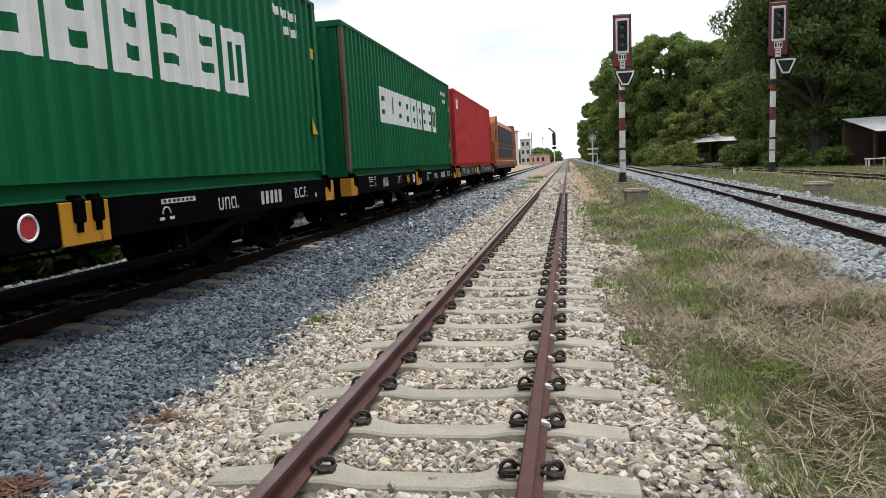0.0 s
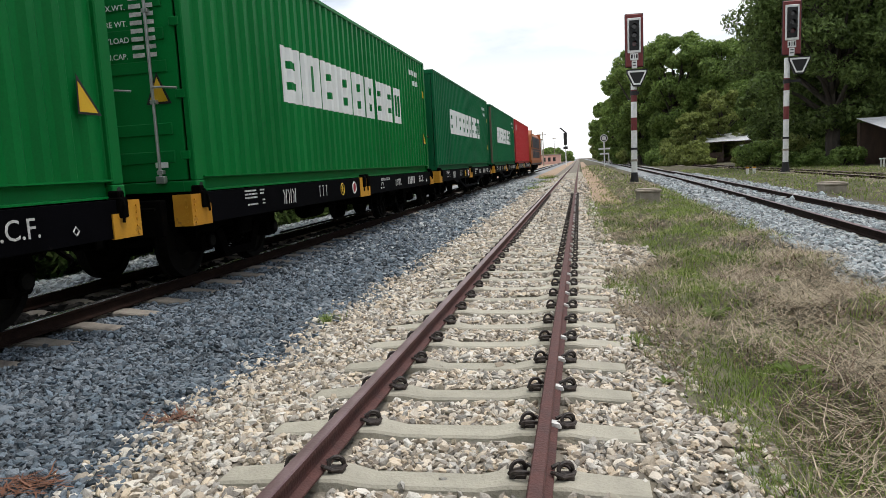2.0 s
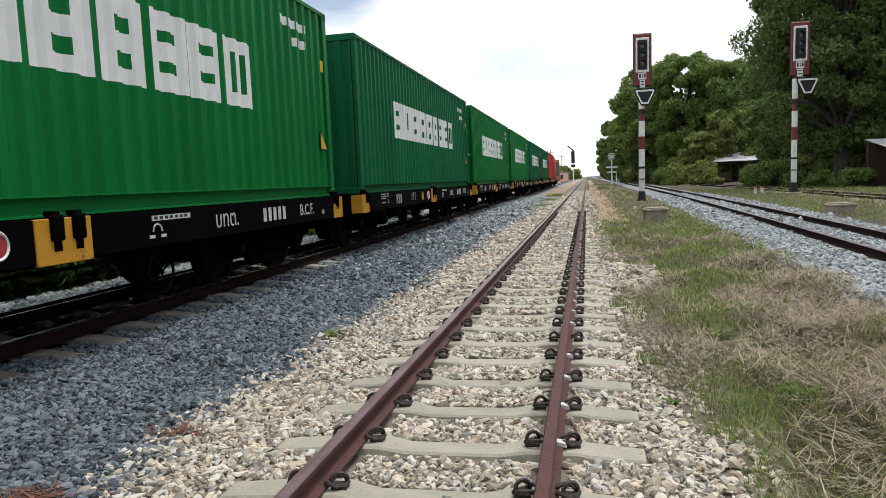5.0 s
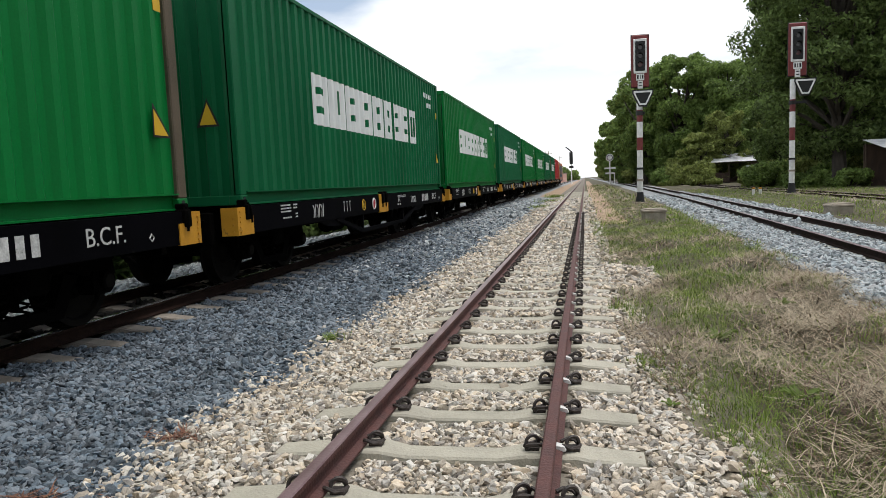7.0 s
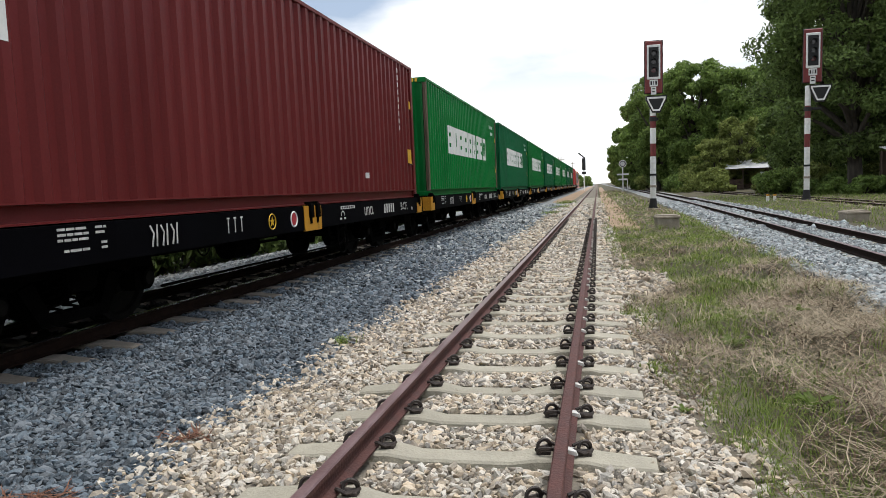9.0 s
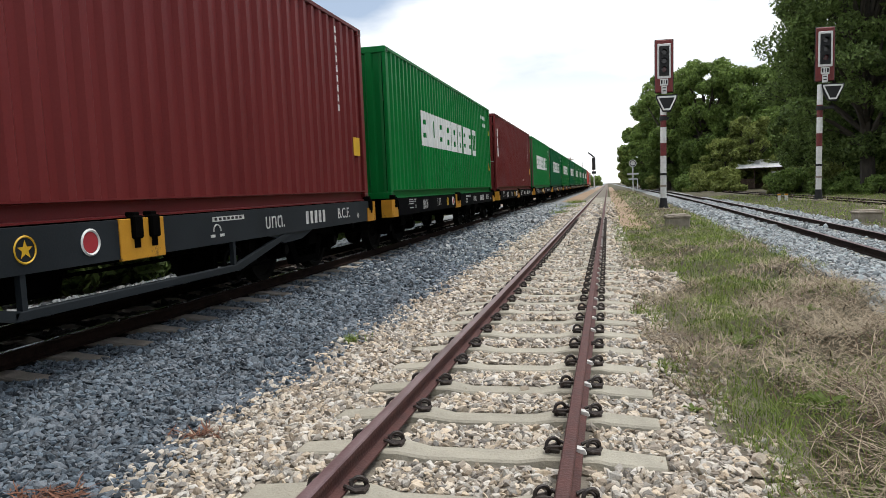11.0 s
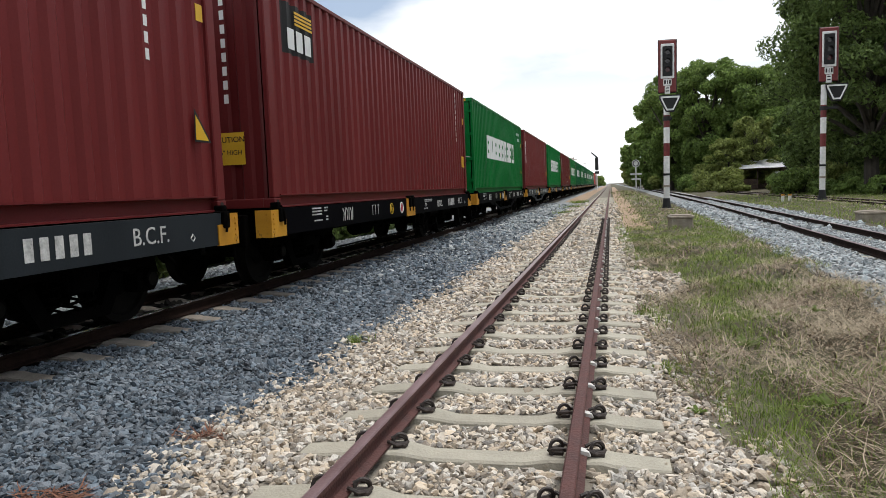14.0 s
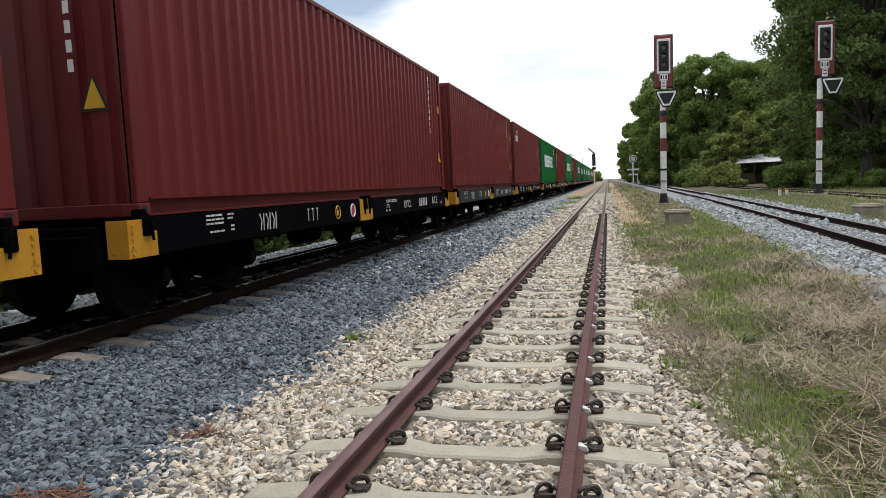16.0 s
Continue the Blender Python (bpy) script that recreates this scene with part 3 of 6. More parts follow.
def container_parts(material):
    """The meshes that all containers of one paint share."""
    if material.name in CONTAINER_PARTS:
        return CONTAINER_PARTS[material.name]
    p = {}
    p["side_near"], p["side_far"] = side_mesh("side_panel", material, 1), side_mesh("side_panel", material, -1)
    p["roof"] = Geo().box(-HW + 0.05, HW - 0.05, -L / 2 + 0.05, L / 2 - 0.05, H - 0.04, H - 0.012)
    p["roof"] = p["roof"].mesh("roof", material)
    p["top_rail"] = Geo().box(-0.03, 0.03, -L / 2 + 0.16, L / 2 - 0.16, -0.03, 0.03, 0.006).mesh("top_rail", material)
    rail_g = Geo().prism([(-0.12, 0.0), (-0.12, 0.02), (-0.085, 0.025), (-0.085, 0.145), (-0.1, 0.15), (-0.1, 0.168), (0.012, 0.168), (0.012, 0.152), (-0.072, 0.145), (-0.06, 0.022), (0.0, 0.016), (0.0, 0.0)], 1, -L / 2 + 0.17, L / 2 - 0.17)
    p["bottom_rail"] = rail_g.mesh("bottom_rail", material)
    p["post"] = Geo().box(-0.075, 0.0, -0.08, 0.08, 0.118, H - 0.118, 0.012).mesh("corner_post", material)
    cg = Geo().box(-0.162, 0.0, 0.0, 0.178, 0.0, 0.118, 0.01)
    p["casting"] = cg.mesh("corner_casting", material)
    # no hole is cut: a black plate paints the dark inside of the slot
    g = Geo()
    g.prism([(0.0, 0.03), (0.0, 0.09), (0.03, 0.1), (0.06, 0.09), (0.06, 0.03), (0.03, 0.02)], 0, -0.004, 0.0025)
    p["slot"] = g.mesh("casting_slot", M_SIGBLACK)
    p["header"] = Geo().box(-HW + 0.15, HW - 0.15, 0, 0.06, 0, 0.12, 0.008).mesh("end_beam", material)
    # plain end: shallow upright folds
    g = Geo()
    v, f, us = [], [], []
    for i in range(8):
        for q, d in ((0.0, 0.0), (0.4, 0.0), (0.52, 0.04), (0.88, 0.04)):
            us.append((-HW + 0.09 + (i + q) * 0.278, d))
    us.append((HW - 0.09, 0.0))
    for x, d in us:
        v += [(x, 0.01 + d, 0.1), (x, 0.01 + d, H - 0.1), (x, 0.016 + d, 0.1), (x, 0.016 + d, H - 0.1)]
    for i in range(len(us) - 1):
        a, b = 4 * i, 4 * i + 4
        f += [(a, a + 1, b + 1, b), (a + 2, b + 2, b + 3, a + 3), (a + 1, a + 3, b + 3, b + 1), (a, b, b + 2, a + 2)]
    p["end"] = g.add(v, f).mesh("end_panel", material)
    # a door leaf with flat pressed ribs
    g = Geo().box(0.0, 1.1, 0.02, 0.05, 0.13, H - 0.13, 0.006)
    p["leaf"] = g.mesh("door", material)
    p["hinge"] = Geo().box(1.06, 1.17, -0.012, 0.018, 0, 0.09, 0.006).mesh("hinge", material)
    p["rib"] = Geo().box(0.12, 0.98, 0.004, 0.024, 0, 0.13, 0.008).mesh("door_rib", material)
    p["old_post"] = Geo().box(-0.075, 0.0, -0.08, 0.08, 0.118, H - 0.118, 0.012).mesh("corner_post", M_OLDPOST)
    g = Geo().cyl((0, -0.03, 0.1), 2, 0.017, H - 0.2, 10)
    for z in (0.2, 0.95, 1.9, 2.6):
        g.box(-0.035, 0.035, -0.045, 0.02, z, z + 0.045, 0.005)
    g.tube([(0, -0.05, 1.12), (0.12, -0.055, 1.12), (0.3, -0.05, 1.1)], 0.012, 6)
    g.box(-0.05, 0.05, -0.05, 0.02, 0.1, 0.18, 0.006).box(-0.05, 0.05, -0.05, 0.02, H - 0.18, H - 0.1, 0.006)
    p["rod"] = g.mesh("lock_rod", M_STEELBAR)
    CONTAINER_PARTS[material.name] = p
    return p


def container(label, material, doors, word=False, extras=()):
    """A 40 foot high container; the end towards -y carries the doors or a folded panel."""
    p = container_parts(material)
    c = thing("shipping_container", label, "container", group="containers of the train")
    side = part("side_panel", p["side_near"], None, c)
    part("side_panel", p["side_far"], None, c)
    part("roof", p["roof"], None, c)
    for s in (-1, 1):
        part("top_rail", p["top_rail"], None, c, at=pose(s * (HW - 0.032), 0, H - 0.03))
        part("bottom_rail", p["bottom_rail"], None, c, at=pose(s * (HW - 0.002), 0, 0) @ (pose(0, 0, 0) if s > 0 else FLIP))
        for e in (-1, 1):
            part("corner_post", p["old_post" if "rusty" in label and s > 0 else "post"], None, c, at=pose(s * HW, e * (L / 2 - 0.082), 0) @ (pose(0, 0, 0) if s > 0 else FLIP))
            for z in (0, H - 0.118):
                m = pose(s * (HW + 0.002), e * (L / 2 + 0.002), z)
                k = part("corner_casting", p["casting"], None, c, at=m @ Matrix.Diagonal((s, -e, 1, 1)))
                if s > 0:
                    part("casting_slot", p["slot"], None, k, at=pose(0, 0.06, 0))
    for e in (-1, 1):
        for z in (0.0, H - 0.12):
            part("end_beam", p["header"], None, c, at=pose(0, -L / 2 + 0.004, z) if e < 0 else pose(0, L / 2 - 0.064, z))
        with_doors = doors if e < 0 else not doors
        m = pose(0, -L / 2, 0) if e < 0 else pose(0, L / 2, 0, 0, 0, 180)
        if with_doors:
            for s in (1, -1):
                leaf = part("door", p["leaf"], None, c, at=m @ Matrix.Diagonal((s, 1, 1, 1)) @ pose(0.01, 0, 0))
                if e < 0:
                    for z in (0.32, 0.62, 1.28, 1.62, 1.96, 2.3):
                        part("door_rib", p["rib"], None, leaf, at=pose(0, 0, z))
                    for z in (0.35, 1.0, 1.75, 2.45):
                        part("hinge", p["hinge"], None, leaf, at=pose(0, 0, z))
                    for x in (0.28, 0.82):
                        part("lock_rod", p["rod"], None, c, "galvanised lock rod", at=m @ pose(s * x, 0, 0))
        else:
            part("end_panel", p["end"], None, c, at=m)
    if word:
        u = 2.6
        for slits, w in WORD:
            w *= 0.876
            part("painted_block", slit_block(u, w, 1.15, 1.94, slits), M_WHITE, side, "white painted block")
            u += w + 0.075
    y = -L / 2 + (0.016 if doors else 0.008)
    for kind in extras:
        if kind == "triangle":
            part("warning_triangle", triangle(Geo(), (0.86, y - 0.004, 0.95), 0.3, 0.34, 0.002), M_SIGBLACK, c, "black edged warning triangle")
            part("warning_triangle", triangle(Geo(), (0.86, y - 0.007, 0.975), 0.22, 0.26, 0.002), M_DECAL, c, "yellow warning triangle")
        if kind == "caution":
            part("caution_label", Geo().box(0.42, 0.86, y - 0.008, y - 0.005, 0.55, 0.95), M_DECAL, c, "yellow caution label")
            part("writing", text_mesh("CAUTION", 0.1, M_SIGBLACK), None, c, at=pose(0.64, y - 0.0095, 0.86) @ ENDFACE)
            part("writing", text_mesh("9'6\" HIGH", 0.085, M_SIGBLACK), None, c, at=pose(0.64, y - 0.0095, 0.7) @ ENDFACE)
        if kind == "hazard":
            for i in range(7):
                part("hazard_bar", Geo().box(0.36 + 0.1 * i, 0.42 + 0.1 * i, -L / 2 - 0.001, -L / 2 + 0.0035, H - 0.1, H - 0.02), M_DECAL, c, "yellow hazard bar")
        if kind == "number":
            for i in range(8):
                part("painted_bar", Geo().box(0.62, 0.68, y - 0.006, y - 0.003, 2.5 - 0.17 * i, 2.61 - 0.17 * i), M_WHITE, c)
        if kind == "strip":
            part("caution_strip", Geo().box(0.78, 0.87, y - 0.007, y - 0.004, 0.95, 2.25), M_DECAL, c, "yellow upright caution strip")
            for i, ch in enumerate("CAUTION HIGH CONTAINER"):
                if ch != " ":
                    part("writing", text_mesh(ch, 0.06, M_SIGBLACK), None, c, at=pose(0.825, y - 0.0085, 2.2 - 0.0575 * i) @ ENDFACE)
        if kind == "weights":
            part("writing", text_mesh("45G1", 0.16, M_WHITE), None, c, at=pose(0.55, -L / 2 - 0.002, 2.25) @ ENDFACE)
            for i, word_text in enumerate(("MAX.WT.", "TARE WT.", "PAYLOAD", "CU.CAP.")):
                z = 1.98 - 0.17 * i
                part("writing", text_mesh(word_text, 0.085, M_WHITE), None, c, at=pose(0.4, y - 0.02, z) @ ENDFACE)
                for d in (0.0, 0.085):
                    for x0, x1 in ((0.62, 0.76), (0.79, 0.9)):
                        part("painted_bar", Geo().box(x0, x1, y - 0.02, y - 0.017, z - 0.02 + d, z + 0.025 + d), M_WORN, c)
            part("door_plate", Geo().box(0.75, 0.9, y - 0.014, y - 0.004, 0.27, 0.33, 0.002), M_WHITE, c, "small white plate")
        # markings at the far end of the long side
        if kind == "side_number":
            for i in range(9):
                part("painted_bar", painted([(L - 1.2, L - 1.1, 2.62 - 0.15 * i, 2.72 - 0.15 * i)]), M_WHITE, side)
        if kind == "side_word":
            for i in range(7):
                part("painted_bar", painted([(L - 1.75 + 0.14 * i, L - 1.66 + 0.14 * i, 2.42, 2.54)]), M_WHITE, side)
            for i in range(4):
                part("painted_bar", painted([(L - 1.3 + 0.14 * i, L - 1.21 + 0.14 * i, 2.18, 2.3)]), M_WHITE, side)
        if kind == "side_triangle":
            part("warning_triangle", Geo().prism([(L / 2 - 0.5, 0.72), (L / 2 - 0.2, 0.72), (L / 2 - 0.48, 1.05)], 0, HW - 0.01, HW - 0.007), M_SIGBLACK, c, "black edged warning triangle")
            part("warning_triangle", Geo().prism([(L / 2 - 0.48, 0.74), (L / 2 - 0.25, 0.74), (L / 2 - 0.47, 0.99)], 0, HW - 0.007, HW - 0.004), M_DECAL, c, "yellow warning triangle")
            part("side_label", Geo().box(HW - 0.01, HW - 0.005, L / 2 - 0.34, L / 2 - 0.22, 1.95, 2.12), M_DECAL, c, "small yellow label")
        if kind == "side_caution":
            part("caution_label", Geo().box(HW - 0.01, HW - 0.006, L / 2 - 0.6, L / 2 - 0.3, 0.75, 1.05), M_DECAL, c, "yellow caution label")
        if kind == "side_plate":
            part("side_plate", painted([(L / 2 + 2.6, L / 2 + 2.85, 0.4, 0.5)]), M_WHITE, side, "small white plate")
        if kind == "near_letters":
            z = 2.72
            for w, h in ((0.14, 0.3), (0.2, 0.3), (0.2, 0.32), (0.24, 0.34)):
                part("painted_block", slit_block(0.5, w, z - h, z, ((0.35, 0.6, 0.4, 0.62),)), M_WHITE, side, "white painted block")
                z -= h + 0.05
        if kind == "near_mark":
            for q in (0.5, 0.78):
                part("painted_block", slit_block(q, 0.2, 2.2, 2.56, ((0.35, 0.6, 0.4, 0.62),)), M_WHITE, side, "white painted block")
        if kind == "logo":
            part("logo_panel", painted([(0.55, 1.5, 2.0, 2.66)]), M_SIGBLACK, side, "black logo panel")
            for i in range(4):
                part("logo_bar", Geo().box(HW - 0.008, HW - 0.005, -L / 2 + 0.9, -L / 2 + 1.46, 2.4 + 0.05 * i, 2.43 + 0.05 * i), M_DECAL, c, "yellow logo stripe")
            for i in range(3):
                part("logo_bar", Geo().box(HW - 0.008, HW - 0.005, -L / 2 + 0.66 + 0.27 * i, -L / 2 + 0.86 + 0.27 * i, 2.06, 2.33), M_WHITE, c, "white logo block")
    return c


WL = 6.275            # half length of a wagon
SILL = 1.3           # half width over the side sills


RIVET = Geo().cyl((0, 0, 0), 0, 0.014, 0.013, 8).mesh("rivet", M_YELLOW)


def turned(rows, material, name, n=30):
    """A turned wheel round the x axis, from rows of x and radius."""
    v, f = [], []
    for x, r in rows:
        v += [(x, r * math.cos(2 * math.pi * k / n), r * math.sin(2 * math.pi * k / n)) for k in range(n)]
    m = len(rows)
    for i in range(m):
        j = (i + 1) % m
        f += [(i * n + k, i * n + (k + 1) % n, j * n + (k + 1) % n, j * n + k) for k in range(n)]
    return Geo().add(v, f).mesh(name, material)


WHEEL = turned([(0.065, 0.42), (0.06, 0.36), (0.02, 0.34), (0.015, 0.17), (0.09, 0.13), (0.09, 0.06), (-0.09, 0.06), (-0.09, 0.13), (-0.02, 0.17), (-0.015, 0.34), (-0.085, 0.36), (-0.085, 0.448), (-0.06, 0.445), (-0.05, 0.423)], M_WHEEL, "wheel")


def bogie(parent, y):
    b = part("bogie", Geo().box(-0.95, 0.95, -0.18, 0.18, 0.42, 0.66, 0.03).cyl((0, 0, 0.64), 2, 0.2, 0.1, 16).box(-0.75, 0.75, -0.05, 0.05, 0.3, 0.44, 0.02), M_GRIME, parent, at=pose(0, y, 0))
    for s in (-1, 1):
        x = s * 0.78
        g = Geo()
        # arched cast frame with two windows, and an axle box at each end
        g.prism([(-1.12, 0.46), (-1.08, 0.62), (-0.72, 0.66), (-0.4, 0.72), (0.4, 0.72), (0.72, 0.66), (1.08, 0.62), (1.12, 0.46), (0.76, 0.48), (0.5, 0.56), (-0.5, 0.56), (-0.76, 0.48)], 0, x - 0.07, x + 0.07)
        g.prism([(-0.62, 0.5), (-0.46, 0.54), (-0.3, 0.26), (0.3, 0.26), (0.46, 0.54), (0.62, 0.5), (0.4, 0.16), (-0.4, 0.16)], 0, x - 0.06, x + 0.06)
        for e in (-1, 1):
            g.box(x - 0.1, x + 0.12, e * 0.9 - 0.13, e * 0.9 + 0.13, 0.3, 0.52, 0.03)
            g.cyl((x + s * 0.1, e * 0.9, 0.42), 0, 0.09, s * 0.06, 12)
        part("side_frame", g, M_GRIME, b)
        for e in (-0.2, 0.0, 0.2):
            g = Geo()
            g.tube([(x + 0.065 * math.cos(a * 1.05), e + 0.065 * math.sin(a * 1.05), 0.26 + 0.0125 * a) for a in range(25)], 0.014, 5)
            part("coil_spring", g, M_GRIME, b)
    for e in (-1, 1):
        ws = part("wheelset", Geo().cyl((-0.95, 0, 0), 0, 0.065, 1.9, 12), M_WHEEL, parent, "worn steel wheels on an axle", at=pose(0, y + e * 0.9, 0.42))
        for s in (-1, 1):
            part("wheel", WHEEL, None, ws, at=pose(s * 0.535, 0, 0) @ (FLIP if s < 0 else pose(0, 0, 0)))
    return b


def wagon(label, paint, truss):
    by = 1.5 if truss else 1.2
    w = thing("container_flat_wagon", label, "freight wagon", group="flat wagons of the train")
    z0, z1 = 0.68, 1.01
    for s in (-1, 1):
        g = Geo().prism([(0, z0), (0.1, z0), (0.1, z0 + 0.018), (0.016, z0 + 0.018), (0.016, z1 - 0.018), (0.1, z1 - 0.018), (0.1, z1), (0, z1)], 1, -WL + 0.32, WL - 0.32)
        part("side_sill", g, paint, w, at=pose(s * SILL, 0, 0) @ (FLIP if s > 0 else pose(0, 0, 0)))
        for y in (-4.4, -2.2, 2.2, 4.4):
            part("sill_stiffener", Geo().box(-0.012, 0.004, -0.03, 0.03, z0 + 0.02, z1 - 0.02, 0.003), paint, w, at=pose(s * (SILL - 0.006), y, 0))
        for e in (-1, 1):
            # yellow corner bracket: a folded plate with rivets round the wagon's corner
            g = Geo().prism([(SILL - 0.2, 0.0), (SILL + 0.012, 0.0), (SILL + 0.012, 0.4), (SILL - 0.02, 0.4), (SILL - 0.02, 0.03), (SILL - 0.2, 0.03)], 2, z0 - 0.01, z1 - 0.12).prism([(SILL - 0.2, 0.0), (SILL + 0.012, 0.0), (SILL + 0.012, 0.2), (SILL - 0.02, 0.2), (SILL - 0.02, 0.03), (SILL - 0.2, 0.03)], 2, z1 - 0.12, z1 - 0.01)
            bk = part("corner_bracket", g, M_YELLOW, w, "yellow painted corner plate", at=pose(0, e * WL, 0) @ Matrix.Diagonal((s, -e, 1, 1)))
            if s > 0:
                for i in range(5):
                    part("rivet", RIVET, None, bk, at=pose(SILL + 0.01, 0.06, z0 + 0.03 + 0.06 * i))
                for i in range(4):
                    part("rivet", RIVET, None, bk, at=pose(SILL - 0.05, 0.008, z0 + 0.04 + 0.075 * i, 0, 0, -90))
            g = Geo().box(SILL - 0.12, SILL + 0.04, 0.2, 0.31, z1 - 0.16, z1 + 0.02, 0.012).box(SILL - 0.1, SILL + 0.01, 0.2, 0.29, z1, z1 + 0.08, 0.012).tube([(SILL + 0.02, 0.26, z1 + 0.04), (SILL + 0.05, 0.28, z1 - 0.05), (SILL + 0.045, 0.3, z1 - 0.2)], 0.014, 6)
            part("twist_lock", g, M_GRIME, w, "black twist lock", at=pose(0, e * WL, 0) @ Matrix.Diagonal((s, -e, 1, 1)))
        mb = part("middle_bracket", Geo().box(SILL - 0.02, SILL + 0.014, -0.43, 0.18, z0 - 0.02, z1 + 0.004 if s > 0 else z1 - 0.1, 0.006), M_YELLOW, w, "yellow painted middle plate", at=Matrix.Diagonal((s, 1, 1, 1)))
        for y in (-0.22, 0.02):
            part("lock_plate", Geo().box(SILL, SILL + 0.018, y - 0.035, y + 0.05, z0 + 0.08, z1 - 0.1, 0.002), M_GRIME, mb, "black oily lock plate")
            g = Geo().box(SILL - 0.03, SILL + 0.05, y - 0.065, y + 0.065, z1 - 0.17, z1 + 0.03, 0.014).box(SILL - 0.06, SILL + 0.03, y - 0.045, y + 0.045, z1 + 0.02, z1 + 0.06, 0.01)
            part("twist_lock", g, M_GRIME, w, "folded black twist lock", at=Matrix.Diagonal((s, 1, 1, 1)))
        if truss:
            g = Geo()
            zb = 0.36
            g.prism([(-3.6, z0), (-3.25, z0 - 0.1), (-2.7, z0 - 0.12), (-2.5, z0 - 0.04), (-2.3, z0)], 0, SILL - 0.05, SILL - 0.02)
            g.prism([(-2.9, z0 - 0.02), (-1.55, zb), (-1.5, zb + 0.07), (-2.7, z0 + 0.0)], 0, SILL - 0.06, SILL)
            g.box(SILL - 0.08, SILL, -1.55, 1.55, zb - 0.005, zb + 0.065, 0.005)
            g.prism([(2.9, z0 - 0.02), (1.55, zb), (1.5, zb + 0.07), (2.7, z0 + 0.0)], 0, SILL - 0.06, SILL)
            g.prism([(3.6, z0), (3.25, z0 - 0.1), (2.7, z0 - 0.12), (2.5, z0 - 0.04), (2.3, z0)], 0, SILL - 0.05, SILL - 0.02)
            for y in (-1.45, 1.45):
                g.box(SILL - 0.06, SILL - 0.01, y - 0.025, y + 0.025, zb, z0 + 0.02)
            part("truss", g, paint, w, at=Matrix.Diagonal((s, 1, 1, 1)))
        g = Geo().ring((SILL - 0.06, by, 0.42), 0, 0.2, 0.014, 20, 6)
        for a in range(4):
            g.tube([(SILL - 0.06, by, 0.42), (SILL - 0.06, by + 0.2 * math.cos(a * 1.57 + 0.4), 0.42 + 0.2 * math.sin(a * 1.57 + 0.4))], 0.01, 5)
        g.cyl((SILL - 0.3, by, 0.42), 0, 0.02, 0.26, 8)
        g.box(SILL - 0.34, SILL - 0.28, by - 0.04, by + 0.04, 0.34, 0.7)
        part("brake_wheel", g, M_GRIME, w, "spoked hand brake wheel", at=Matrix.Diagonal((s, 1, 1, 1)))
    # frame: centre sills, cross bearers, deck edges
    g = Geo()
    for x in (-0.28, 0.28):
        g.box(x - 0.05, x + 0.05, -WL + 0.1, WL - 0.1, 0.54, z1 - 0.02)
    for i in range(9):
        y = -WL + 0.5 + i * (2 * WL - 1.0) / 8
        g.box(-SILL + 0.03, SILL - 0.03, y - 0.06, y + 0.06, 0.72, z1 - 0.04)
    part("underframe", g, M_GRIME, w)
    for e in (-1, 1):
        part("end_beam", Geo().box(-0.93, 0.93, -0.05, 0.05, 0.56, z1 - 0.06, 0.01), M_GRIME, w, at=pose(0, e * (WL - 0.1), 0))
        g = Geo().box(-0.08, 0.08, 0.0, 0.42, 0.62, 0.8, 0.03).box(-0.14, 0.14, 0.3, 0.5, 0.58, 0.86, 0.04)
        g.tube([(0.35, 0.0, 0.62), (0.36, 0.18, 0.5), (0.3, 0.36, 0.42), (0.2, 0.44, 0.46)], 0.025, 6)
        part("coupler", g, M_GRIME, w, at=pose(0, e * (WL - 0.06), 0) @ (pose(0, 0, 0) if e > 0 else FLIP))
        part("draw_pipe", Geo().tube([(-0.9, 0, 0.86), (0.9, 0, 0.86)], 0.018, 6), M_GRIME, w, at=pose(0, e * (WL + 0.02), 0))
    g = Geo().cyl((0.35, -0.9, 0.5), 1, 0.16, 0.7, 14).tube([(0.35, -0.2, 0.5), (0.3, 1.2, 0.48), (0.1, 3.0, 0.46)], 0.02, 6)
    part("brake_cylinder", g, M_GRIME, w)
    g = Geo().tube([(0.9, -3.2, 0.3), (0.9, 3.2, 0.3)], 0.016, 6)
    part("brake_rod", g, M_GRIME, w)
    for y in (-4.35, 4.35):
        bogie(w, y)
    # lettering on the sill that faces the near track
    x, zm = SILL + 0.003, 0.85
    rs = random.Random(11)
    for i in range(5):
        z = 0.965 - 0.042 * i
        for y, n in ((-5.04, 0.34), (-4.62, 0.13)):
            if (i + (n < 0.2)) % 4 == 3:
                continue
            end, y = y + n, y + (0.06 if i > 2 else 0.0)
            while y < end - 0.02:
                d = min(rs.uniform(0.05, 0.12), end - y)
                part("painted_bar", Geo().box(x - 0.002, x, y, y + d, z, z + 0.02), M_WORN, w)
                y += d + 0.014

    def stroke(y, z, pts, r=0.016):
        """A brushed stroke through points of y and z."""
        part("painted_stroke", Geo().tube([(x - r * 0.7, y + p, z + q) for p, q in pts], r, 5), M_WORN, w)

    # owner's marks: brushed strokes of their size
    for y in (-3.86, -3.7, -3.54):
        stroke(y - 0.02, zm, ((0.0, -0.1), (0.03, 0.02), (-0.02, 0.09)))
        stroke(y + 0.05, zm, ((0.0, -0.1), (0.015, 0.1)))
    for y in (-2.5, -2.35, -2.2):
        stroke(y, zm + 0.01, ((-0.03, 0.08), (0.03, 0.08)), 0.012)
        stroke(y, zm + 0.01, ((0.0, -0.08), (0.0, 0.08)), 0.013)
